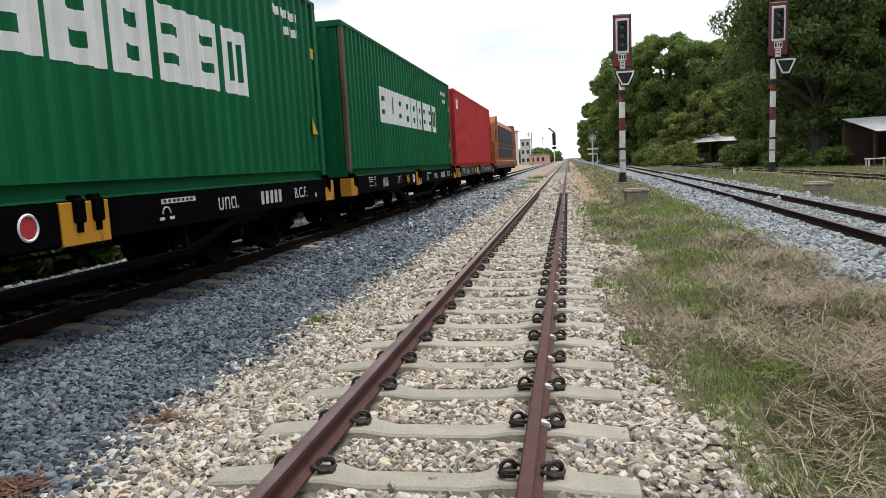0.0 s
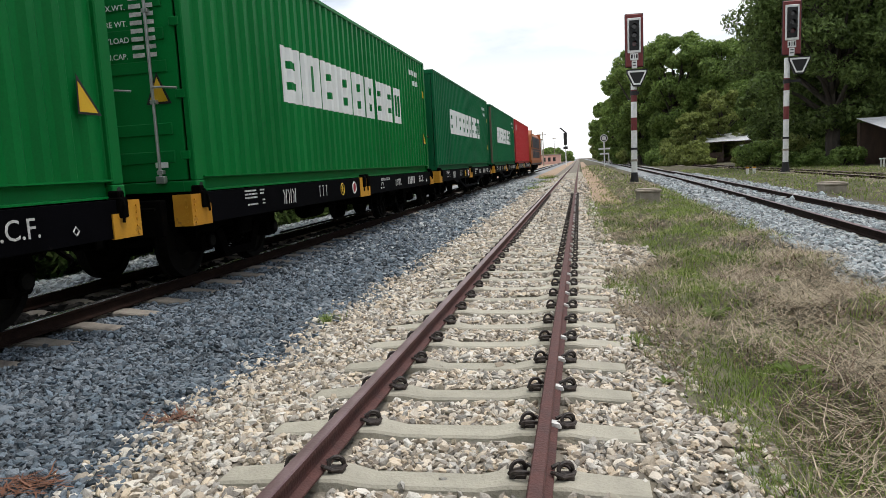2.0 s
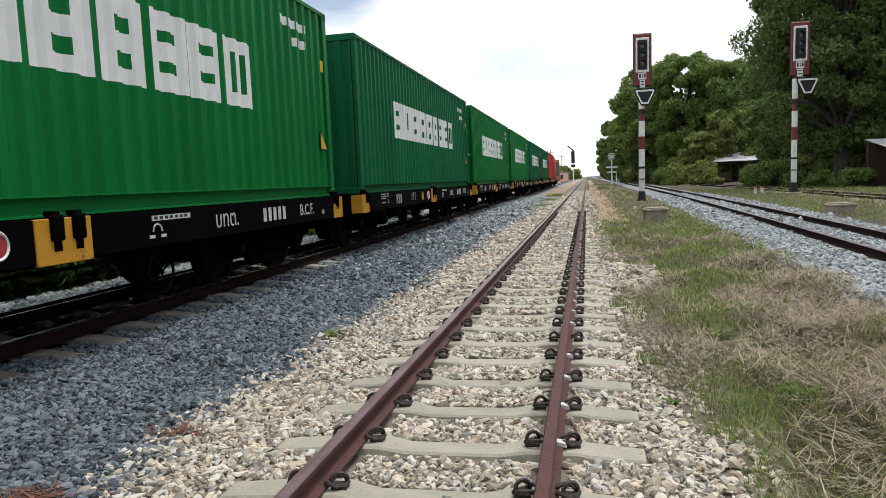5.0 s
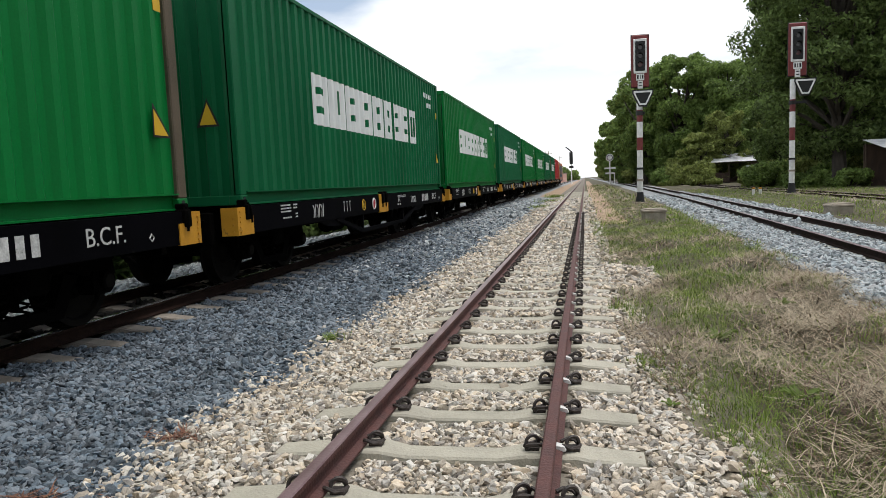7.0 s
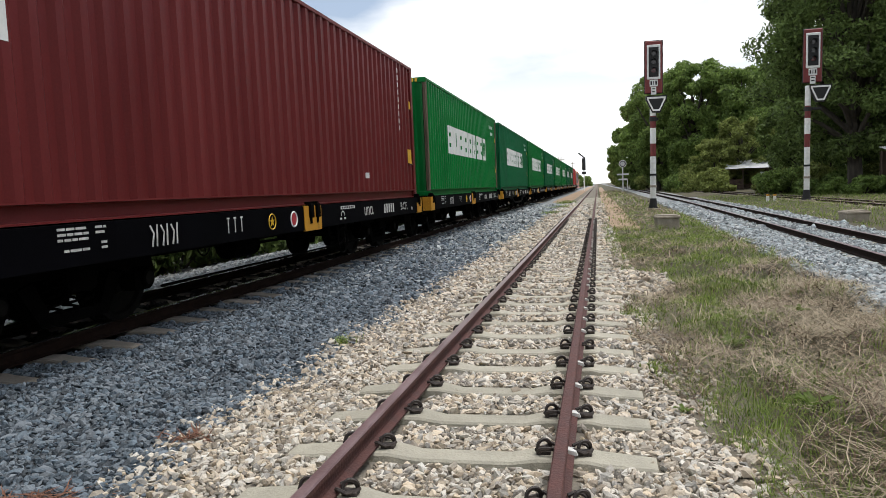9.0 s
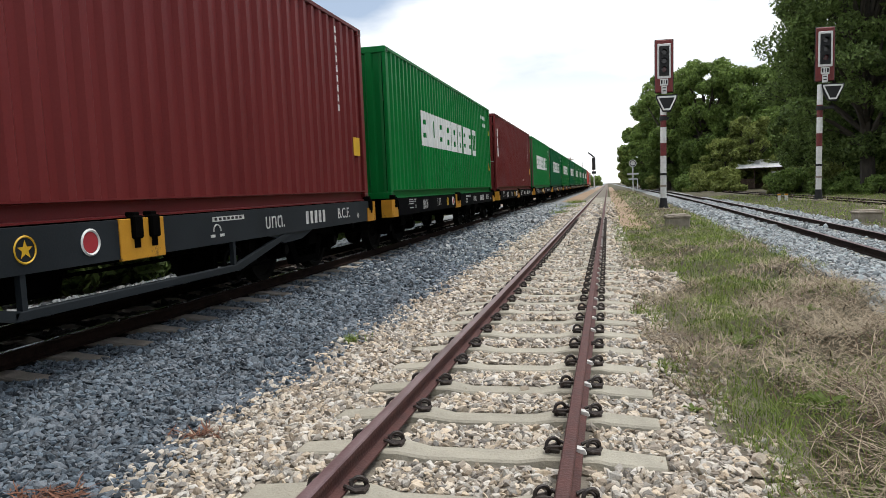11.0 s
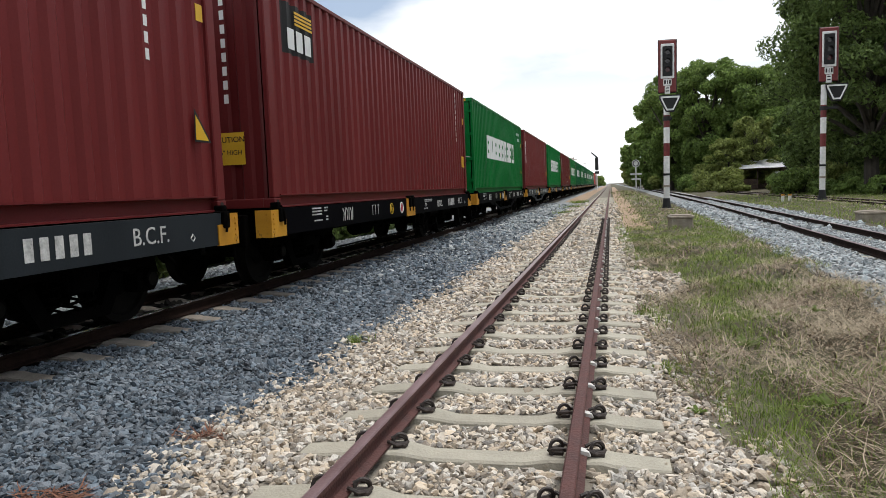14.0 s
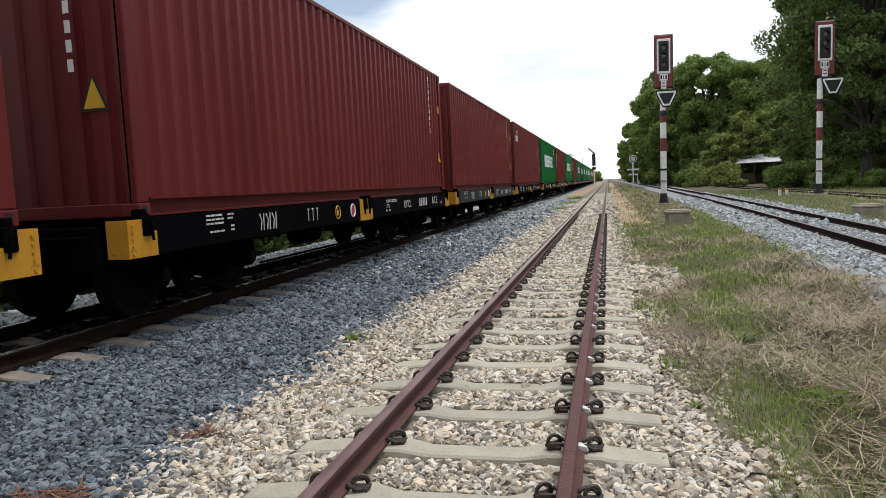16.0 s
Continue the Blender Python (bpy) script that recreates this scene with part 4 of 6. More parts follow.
    # running number: plain bars
    for i in range(5):
        part("painted_bar", Geo().box(x - 0.002, x, 3.36 + 0.145 * i, 3.445 + 0.145 * i, zm - 0.085, zm + 0.085), M_WORN, w)
    part("writing", text_mesh("บทต.", 0.26, M_WORN), None, w, at=pose(x, 2.44, zm) @ FACE)
    part("writing", text_mesh("B.C.F.", 0.22, M_WORN), None, w, at=pose(x, 4.78, zm) @ FACE)
    part("painted_frame", Geo().ring((x - 0.004, 5.42, 0.79), 0, 0.035, 0.009, 4, 4), M_WORN, w)
    part("capacity_panel", Geo().box(x - 0.002, x, 1.02, 1.68, 0.915, 0.965), M_WORN, w, "worn white lettering panel")
    for i in range(7):
        part("panel_bar", Geo().box(x, x + 0.002, 1.06 + 0.085 * i, 1.11 + 0.085 * i, 0.927, 0.955), M_SIGBLACK, w)
    part("brake_mark", Geo().tube([(x, 1.1 + 0.07 * math.cos(a * math.pi / 8), 0.815 + 0.07 * math.sin(a * math.pi / 8)) for a in range(9)], 0.009, 4), M_WORN, w, "white painted arc")
    for yy in (0.97, 1.15):
        part("painted_bar", Geo().box(x - 0.002, x, yy, yy + 0.09, 0.755, 0.785), M_WORN, w)
    part("roundel", Geo().ring((x, -1.42, zm), 0, 0.095, 0.008, 20, 4), M_DECAL, w, "yellow ring with a star")
    part("star", Geo().prism([(-1.42 + (0.07 if i % 2 == 0 else 0.028) * math.sin(i * math.pi / 5), zm + (0.07 if i % 2 == 0 else 0.028) * math.cos(i * math.pi / 5)) for i in range(10)], 0, x - 0.002, x + 0.001), M_DECAL, w, "small yellow star")
    part("roundel", Geo().ring((x, -0.77, zm), 0, 0.098, 0.012, 20, 4), M_WHITE, w, "white ring round a red disc")
    part("disc", Geo().cyl((x - 0.004, -0.77, zm), 0, 0.082, 0.004, 18), M_DISC, w, "red disc")
    return w


def loco():
    o = thing("diesel_locomotive", "orange and dark blue diesel locomotive heading the train", "locomotive")
    hw, hl = 1.36, 8.2
    part("frame", Geo().box(-hw, hw, -hl, hl, 0.92, 1.22, 0.03), M_ORANGE, o)
    part("step_skirt", Geo().box(-hw - 0.01, hw + 0.01, -hl + 0.2, hl - 0.2, 0.78, 0.92, 0.01), M_NAVY, o)
    body = part("body", Geo().prism([(-1.28, 1.22), (1.28, 1.22), (1.28, 3.3), (1.1, 3.62), (0.6, 3.78), (-0.6, 3.78), (-1.1, 3.62), (-1.28, 3.3)], 1, -hl + 1.9, hl - 1.9), M_ORANGE, o)
    for e in (-1, 1):
        cab = part("cab", Geo().prism([(hl - 2.0, 1.22), (hl - 0.05, 1.22), (hl - 0.02, 2.3), (hl - 0.35, 3.35), (hl - 0.8, 3.7), (hl - 2.0, 3.78)], 0, -1.3, 1.3), M_ORANGE, o, at=pose(0, 0, 0) if e > 0 else FLIP)
        part("cab_window", Geo().box(1.29, 1.315, hl - 1.3, hl - 0.7, 2.3, 2.95, 0.01), M_GLASS, cab)
        part("cab_window", Geo().box(-1.315, -1.29, hl - 1.3, hl - 0.7, 2.3, 2.95, 0.01), M_GLASS, cab)
        for x in (-0.62, 0.62):
            part("windscreen", Geo().prism([(hl - 0.03, 2.35), (hl + 0.005, 2.33), (hl - 0.27, 3.2), (hl - 0.3, 3.2)], 0, x - 0.48, x + 0.48), M_GLASS, cab)
        part("lamp_strip", Geo().box(-1.1, 1.1, hl - 0.04, hl + 0.01, 1.45, 1.75, 0.02), M_NAVY, cab)
        part("buffer_beam", Geo().box(-1.2, 1.2, hl - 0.1, hl + 0.15, 0.6, 0.95, 0.03), M_SIGRED, cab)
        part("coupler", Geo().box(-0.1, 0.1, hl + 0.1, hl + 0.55, 0.62, 0.85, 0.03), M_GRIME, cab)
    for s in (-1, 1):
        part("side_band", Geo().box(s * 1.285 - 0.006, s * 1.285 + 0.006, -hl + 2.0, hl - 2.0, 2.05, 2.2), M_NAVY, body)
        for i in range(5):
            y = -4.6 + i * 2.1
            part("grille", Geo().box(s * 1.29 - 0.02, s * 1.29 + 0.02, y - 0.98, y + 0.98, 2.3, 3.25, 0.01), M_NAVY, body, "dark louvred grille")
            part("grille", Geo().box(s * 1.29 - 0.02, s * 1.29 + 0.02, y - 0.9, y + 0.9, 1.4, 1.98, 0.01), M_NAVY, body, "dark louvred grille")
    part("fuel_tank", Geo().box(-1.15, 1.15, -1.7, 1.7, 0.3, 0.92, 0.08), M_GRIME, o)
    for e in (-1, 1):
        b = part("bogie", Geo().box(-0.98, -0.8, -2.1, 2.1, 0.4, 0.72, 0.05).box(0.8, 0.98, -2.1, 2.1, 0.4, 0.72, 0.05).box(-0.9, 0.9, -0.3, 0.3, 0.5, 0.9, 0.04), M_GRIME, o, at=pose(0, e * 4.9, 0))
        for y in (-1.6, 0, 1.6):
            ws = part("wheelset", Geo().cyl((-0.95, 0, 0), 0, 0.08, 1.9, 12), M_WHEEL, o, "worn steel wheels on an axle", at=pose(0, e * 4.9 + y, 0.42))
            for s in (-1, 1):
                part("wheel", WHEEL, None, ws, at=pose(s * 0.535, 0, 0) @ (FLIP if s < 0 else pose(0, 0, 0)))
    return o


TRAIN = []           # thing, metres from the train's datum to its middle, height
G_TXT = "green corrugated steel container with white painted blocks"
M_TXT = "maroon corrugated steel container"
# unit: container label, paint, doors to the rear, white word, markings, truss wagon, slate paint
UNITS = {
    1: ("bright red corrugated steel container behind the locomotive", M_RED, False, False, ("near_mark",), False, True),
    2: (G_TXT + ", rusty corner posts", M_GREEN_OLD, False, True, ("side_word", "side_triangle"), True, False),
    3: (G_TXT, M_GREEN_OLD, False, True, ("triangle", "side_word", "side_triangle"), True, False),
    4: (G_TXT + ", doors to the rear", M_GREEN, True, True, ("triangle", "weights", "hazard", "side_word", "side_triangle"), False, False),
    5: (G_TXT + ", doors to the rear", M_GREEN, True, True, ("triangle", "weights", "hazard", "side_word", "side_triangle"), False, False),
    6: ("dull faded green corrugated container with white painted blocks", M_GREEN_OLD, False, True, ("side_word", "side_triangle"), False, False),
    7: (G_TXT, M_GREEN, False, True, ("side_word", "side_triangle"), False, False),
    8: ("dull faded green corrugated container with white painted blocks", M_GREEN_OLD, False, True, ("triangle", "side_word", "side_triangle"), True, False),
    9: (G_TXT + ", rusty corner posts", M_GREEN, False, True, ("hazard", "side_word", "side_triangle"), False, False),
    10: (M_TXT + " with upright white lettering", M_MAROON, True, False, ("weights", "side_number", "side_caution", "side_triangle", "near_letters", "side_plate"), False, False),
    11: (G_TXT, M_GREEN, False, True, ("side_word", "side_triangle"), False, False),
    12: (M_TXT + " with upright white lettering", M_MAROON, False, False, ("caution", "number", "hazard", "side_number", "side_caution", "near_letters"), True, True),
    13: (G_TXT + ", doors to the rear", M_GREEN, True, True, ("triangle", "weights", "hazard", "side_word", "side_triangle"), True, False),
    14: (M_TXT + " with a black and yellow logo panel", M_MAROON, False, False, ("caution", "number", "hazard", "side_number", "side_caution", "side_triangle", "logo"), False, False),
    15: (M_TXT + " with a yellow upright caution strip", M_MAROON, False, False, ("strip", "number", "side_number", "side_triangle"), False, True),
    16: (M_TXT, M_MAROON, False, False, ("triangle", "number", "side_number", "side_triangle"), False, False),
    17: (M_TXT, M_MAROON, False, False, ("side_number",), False, False),
}
W_TXT = "black flat wagon with yellow corner plates carrying a container"
WAGONS = {}
for unit, (label, paint, doors, word, extras, truss, slate) in UNITS.items():
    mid = -unit * PITCH + L / 2 + SHIFT.get(unit, 0.0)
    key = (truss, slate)
    text = ("slate grey" if slate else "black") + " flat wagon with yellow corner plates" + (" and side trusses" if truss else "")
    if key in WAGONS:
        wg = copy_thing(WAGONS[key], pose(0, 0, 0))
    else:
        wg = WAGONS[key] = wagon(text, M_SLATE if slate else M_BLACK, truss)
    TRAIN.append((wg, mid - 0.12, UP1))
    TRAIN.append((container(label, paint, doors, word, extras), mid, UP1 + FLOOR))
TRAIN.append((loco(), -PITCH + L + 0.9 + 8.6, UP1))


# ------------------------------------------------------------------ ballast
def ico():
    p = (1 + 5 ** 0.5) / 2
    v = np.array([(-1, p, 0), (1, p, 0), (-1, -p, 0), (1, -p, 0), (0, -1, p), (0, 1, p), (0, -1, -p), (0, 1, -p), (p, 0, -1), (p, 0, 1), (-p, 0, -1), (-p, 0, 1)], float)
    f = np.array([(0, 11, 5), (0, 5, 1), (0, 1, 7), (0, 7, 10), (0, 10, 11), (1, 5, 9), (5, 11, 4), (11, 10, 2), (10, 7, 6), (7, 1, 8), (3, 9, 4), (3, 4, 2), (3, 2, 6), (3, 6, 8), (3, 8, 9), (4, 9, 5), (2, 4, 11), (6, 2, 10), (8, 6, 7), (9, 8, 1)])
    return v / np.linalg.norm(v[0]), f


ICO_V, ICO_F = ico()


def spins(n):
    q = rng.normal(size=(n, 4))
    q /= np.linalg.norm(q, axis=1)[:, None]
    w, x, y, z = q.T
    return np.stack([np.stack([1 - 2 * (y * y + z * z), 2 * (x * y - z * w), 2 * (x * z + y * w)], -1),
                     np.stack([2 * (x * y + z * w), 1 - 2 * (x * x + z * z), 2 * (y * z - x * w)], -1),
                     np.stack([2 * (x * z - y * w), 2 * (y * z + x * w), 1 - 2 * (x * x + y * y)], -1)], 1)


def stones(name, pts, size, material, label):
    """Crushed stones: lumps with broken faces, each turned and stretched its own way."""
    n = len(pts)
    shape = ICO_V[None] * rng.uniform(0.55, 1.3, (n, 12, 1))
    shape *= np.stack([rng.uniform(0.9, 1.6, n), rng.uniform(0.7, 1.15, n), rng.uniform(0.4, 0.8, n)], -1)[:, None]
    tip = rng.normal(0, 0.35, (n, 3))
    v = np.einsum("nij,nkj->nki", spins(n), shape) * size[:, None, None]
    v[:, :, 2] *= 0.8
    v += pts[:, None]
    f = ICO_F[None] + 12 * np.arange(n)[:, None, None]
    return bulk(name, v.reshape(-1, 3), f.reshape(-1, 3), material, label, "ballast")


def scatter(x0, x1, y0, y1, step):
    nx, ny = max(int((x1 - x0) / step), 1), max(int((y1 - y0) / step), 1)
    gx, gy = np.meshgrid(np.arange(nx), np.arange(ny))
    x = x0 + (gx.ravel() + rng.uniform(0, 1, gx.size)) * step
    y = y0 + (gy.ravel() + rng.uniform(0, 1, gx.size)) * step
    return x, y


def grass_edge(y):
    return np.interp(y, [2, 3, 4, 5.7, 7, 9, 22, 60], [0.68, 0.6, 0.5, 0.3, 0.24, 0.2, 0.02, -0.02])


def ballast():
    beds = {"beige": [], "blue": [], "grey": [], "darkened": []}
    for y0, y1, step, rad in ((-7, 1.8, 0.075, 0.036), (1.8, 5.5, 0.0285, 0.0215), (5.5, 9, 0.034, 0.0245), (9, 16, 0.05, 0.033), (16, 28, 0.075, 0.046), (28, 52, 0.13, 0.075)):
        x, y = scatter(-4.7, 1.0, y0, y1, step)
        patch = ((x - 0.5) / 0.5) ** 2 + ((y - 10.6) / 1.5) ** 2 < 1
        x_end = grass_edge(y) + 0.08 * wave(x, y, 0.3) + 0.05
        keep = (x < x_end) | (rng.uniform(0, 1, len(x)) < 0.5) & (x < x_end + 0.3) | patch
        # sleepers of the second track stay clear
        k = np.abs((y - 3.052 + 0.308) % 0.616 - 0.308)
        on = (k < 0.125) & (np.abs(x - X2) < 1.02)
        keep &= ~on | (rng.uniform(0, 1, len(x)) < 0.03)
        keep &= np.abs(np.abs(x - X2) - RAIL) > 0.06 + rad
        k1 = np.abs((y - 5.81 + 0.31) % 0.62 - 0.31)
        keep &= ~((k1 < 0.13) & (x < X1 + 1.02))
        x, y = x[keep], y[keep]
        s = rad * np.clip(rng.lognormal(0, 0.28, len(x)), 0.5, 1.8)
        z = gz(x, y) + 0.25 * s + rng.uniform(-0.25, 0.4, len(x)) * rad
        mixed = x + 0.12 * wave(x, y, 0.5) + 0.14 * rng.normal(size=len(x))
        blue = mixed < -2.52 + 0.004 * y
        # the fresh stone thins out along the line
        old = blue & (rng.uniform(0, 1, len(x)) < np.interp(y, [9, 22, 34], [0.0, 0.55, 0.9]))
        for key, m in (("blue", blue & ~old), ("grey", old), ("beige", ~blue)):
            beds[key].append((np.stack([x, y, z], -1)[m], s[m]))
    # under and beyond the train
    x, y = scatter(-8.8, -4.7, -6, 30, 0.078)
    keep = np.abs(np.abs(x - X1) - RAIL) > 0.1
    k1 = np.abs((y - 5.81 + 0.31) % 0.62 - 0.31)
    keep &= ~((k1 < 0.12) & (np.abs(x - X1) < 1.02))
    x, y = x[keep], y[keep]
    s = 0.044 * np.clip(rng.lognormal(0, 0.25, len(x)), 0.5, 1.7)
    # stones near this track's middle get the shade put into their colour
    p, darkened = np.stack([x, y, gz(x, y) + 0.2 * s], -1), np.abs(x - X1) < 0.9 + 0.12 * rng.normal(size=len(x))
    beds["darkened"].append((p[darkened], s[darkened]))
    beds["grey"].append((p[~darkened & (x < X1)], s[~darkened & (x < X1)]))
    beds["blue"].append((p[~darkened & (x > X1)], s[~darkened & (x > X1)]))
    # the third track
    for y0, y1, step, rad in ((-7, 6, 0.12, 0.06), (6, 20, 0.062, 0.038), (20, 48, 0.115, 0.066)):
        x, y = scatter(2.4, 8.2, y0, y1, step)
        c = x3(y)
        keep = (x > c - 1.85 + 0.15 * wave(x, y, 0.6)) & (x < c + 1.6 + 0.15 * wave(x, y, 0.7))
        keep &= np.abs(np.abs(x - c) - RAIL) > 0.04 + rad
        x, y = x[keep], y[keep]
        s = rad * np.clip(rng.lognormal(0, 0.25, len(x)), 0.5, 1.7)
        beds["grey"].append((np.stack([x, y, gz(x, y) + 0.25 * s], -1), s))
    for key, mat, text in (("beige", M_BEIGE, "loose pale beige and grey crushed stone"), ("blue", M_BLUE, "fresh dark blue grey crushed stone on the shoulder"), ("grey", M_GREY, "grey crushed limestone ballast"), ("darkened", M_STONESHADE, "stones between the rails, with the shade under the train in their colour")):
        stones("ballast", np.concatenate([b[0] for b in beds[key]]), np.concatenate([b[1] for b in beds[key]]), mat, text)


ballast()


# ------------------------------------------------------------------ grass
def blades(name, x, y, length, width, lean, curl, material, label, lift=0.0, comb=0.6):
    """Bent strips of three pieces; lean: radians from upright at the root."""
    n = len(x)
    a = 2.6 * wave(x, y, 0.28) + 1.8 * wave(y, x, 0.6) + rng.normal(0, comb, n) + math.pi * rng.integers(0, 2, n)
    d = np.stack([np.cos(a), np.sin(a)], -1)
    side = np.stack([-d[:, 1], d[:, 0], np.zeros(n)], -1) * width[:, None]
    p = np.stack([x, y, gz(x, y) + lift], -1)
    rows = []
    for k in range(4):
        rows.append(p - side * (1 - 0.27 * k) / 2)
        rows.append(p + side * (1 - 0.27 * k) / 2)
        step = length / 3
        p = p + np.concatenate([d * (np.sin(lean) * step)[:, None], (np.cos(lean) * step)[:, None]], 1)
        a = a + rng.normal(0, 0.18, n)
        d = np.stack([np.cos(a), np.sin(a)], -1)
        lean = lean + curl
    v = np.stack(rows, 1)
    f = np.array([(0, 1, 3, 2), (2, 3, 5, 4), (4, 5, 7, 6)])[None] + 8 * np.arange(n)[:, None, None]
    return bulk(name, v.reshape(-1, 3), f.reshape(-1, 4), material, label, "grass")


def green_part(x, y):
    """How green the verge is, 0 to 1: lush by the second track, dry further out."""
    g = 0.42 + 0.4 * wave(x, y, 0.75) + 0.35 * wave(x + 9, y * 0.8, 0.33)
    g = g + 0.45 * np.exp(-((x - 0.9 - 0.1 * (y - 5)) / 0.3) ** 2) + 0.55 * np.exp(-((y - 11.5 - 0.9 * (x - 1.2)) / 1.1) ** 2) + 0.4 * np.exp(-((y - 20) / 4) ** 2)
    g = g + 0.5 * np.exp(-((x - 1.5) / 0.45) ** 2 - ((y - 3.1) / 0.5) ** 2) - 0.45 * np.exp(-((x - 2.1) / 0.8) ** 2 - ((y - 6.8) / 2.2) ** 2)
    return np.clip(g, 0, 1)


def verge():
    sets = {"straw": [], "brown": [], "green": []}
    for y0, y1, step, k in ((-7, 2.2, 0.07, 2.0), (2.2, 5.5, 0.021, 1.0), (5.5, 10, 0.027, 1.2), (10, 20, 0.045, 1.7), (20, 42, 0.09, 2.8), (42, 120, 0.24, 6.0)):
        x, y = scatter(0.0, 3.4, y0, y1, step)
        right = x3(y) - 1.75 + 0.2 * wave(x, y, 0.5)
        edge = grass_edge(y) + 0.12 + 0.12 * wave(x, y, 0.3)
        patch = ((x - 0.5) / 0.45) ** 2 + ((y - 10.6) / 1.3) ** 2 < 1
        keep = (x > edge) & (x < right) & ~patch & (rng.uniform(0, 1, len(x)) < np.clip((x - edge) / 0.2 + 0.6, 0.25, 1)) & ((y < 24) | (x > 1.0 + 0.3 * wave(x, y, 1.5)) | (rng.uniform(0, 1, len(x)) < 0.25))
        x, y = x[keep], y[keep]
        g = rng.uniform(0, 1, len(x)) < green_part(x, y) * 0.95
        sets["green"].append((x[g], y[g], k))
        br = ~g & (rng.uniform(0, 1, len(x)) < 0.36 + 0.5 * wave(x + 4, y + 2, 0.5) + 0.3 * (y < 5.2) - 0.15 * (y > 7))
        sets["brown"].append((x[br], y[br], k))
        sets["straw"].append((x[~g & ~br], y[~g & ~br], k))
    # beyond the third track, as far as the shrubs
    x, y = scatter(7.0, 16.5, 14, 60, 0.14)
    keep = (x > x3(y) + 1.6 + 0.3 * wave(x, y, 0.8)) & (np.abs(np.abs(x - X4) - RAIL) > 0.12)
    x, y = x[keep], y[keep]
    g = rng.uniform(0, 1, len(x)) < 0.85 - 0.3 * (np.abs(x - X4) < 1.3)
    sets["green"].append((x[g], y[g], 3.0))
    sets["straw"].append((x[~g], y[~g], 3.0))
    for key, mat, text in (("straw", M_STRAW, "matted dry straw and cut grass stalks"), ("brown", M_STRAWB, "brown rotting grass stalks under the straw"), ("green", M_GRASS, "low fresh green grass tufts")):
        x, y = (np.concatenate([s[i] for s in sets[key]]) for i in (0, 1))
        k = np.concatenate([np.full(len(s[0]), s[2]) for s in sets[key]])
        n = len(x)
        if key != "green":
            blades("dry_grass", x, y, rng.uniform(0.06, 0.26, n) * np.sqrt(k), rng.uniform(0.004, 0.01, n) * k, rng.uniform(0.95, 1.55, n), 0.18, mat, text, rng.uniform(0.0, 0.05, n))
        else:
            blades("green_grass", x, y, rng.uniform(0.045, 0.13, n) * np.sqrt(k), rng.uniform(0.004, 0.009, n) * k, rng.uniform(0.1, 0.9, n), 0.35, mat, text, 0.0)
    # taller dry stalks lying across the verge, and weeds between the tracks
    n = 9000
    x, y = rng.uniform(0.75, 3.0, n), 2.3 + 10 * rng.uniform(0, 1, n) ** 1.5
    keep = (x > grass_edge(y) + 0.2) & (x < x3(y) - 1.7) & (green_part(x, y) < rng.uniform(0.25, 1.1, n))
    x, y = x[keep], y[keep]
    n = len(x)
    blades("dry_grass", x, y, rng.uniform(0.08, 0.36, n), rng.uniform(0.003, 0.0065, n), rng.uniform(1.05, 1.5, n), rng.uniform(0.0, 0.22, n), M_STRAW, "long bleached grass stalks lying over the verge", 0.06)
    for cx, cy, r, n, h in ((-2.5, 6.65, 0.13, 130, 0.12), (-2.3, 36, 0.5, 220, 0.35), (-2.2, 45, 0.7, 260, 0.4), (-2.5, 58, 0.8, 260, 0.4), (0.42, 5.6, 0.16, 120, 0.1), (0.33, 8.0, 0.14, 90, 0.1)):
        x, y = cx + r * rng.normal(size=n) * 0.5, cy + r * rng.normal(size=n) * 0.6
        blades("weed_tuft", x, y, rng.uniform(0.4, 1.0, n) * h, np.full(n, 0.012 * max(h / 0.15, 1)), rng.uniform(0.1, 1.0, n), 0.3, M_GRASS, "small green weed tuft growing in the ballast")


verge()


def leaf_litter(name, cx, cy, n, r, material, label):
    x, y = cx + r * rng.normal(size=n), cy + 0.5 * r * rng.normal(size=n)
    blades(name, x, y, rng.uniform(0.05, 0.16, n), rng.uniform(0.006, 0.02, n), rng.uniform(1.1, 1.6, n), 0.1, material, label, 0.03)


M_DEADLEAF = surf("rusty_dead_leaves", (0.06, 0.022, 0.012), (0.22, 0.1, 0.06), 6.0, 0.85, 0.0, island=1.0)
leaf_litter("dead_weeds", -2.5, 3.87, 60, 0.08, M_DEADLEAF, "rust brown dead leaves on the stones")
leaf_litter("dead_weeds", -2.8, 2.95, 120, 0.12, M_DEADLEAF, "withered reddish brown weeds on the stones")


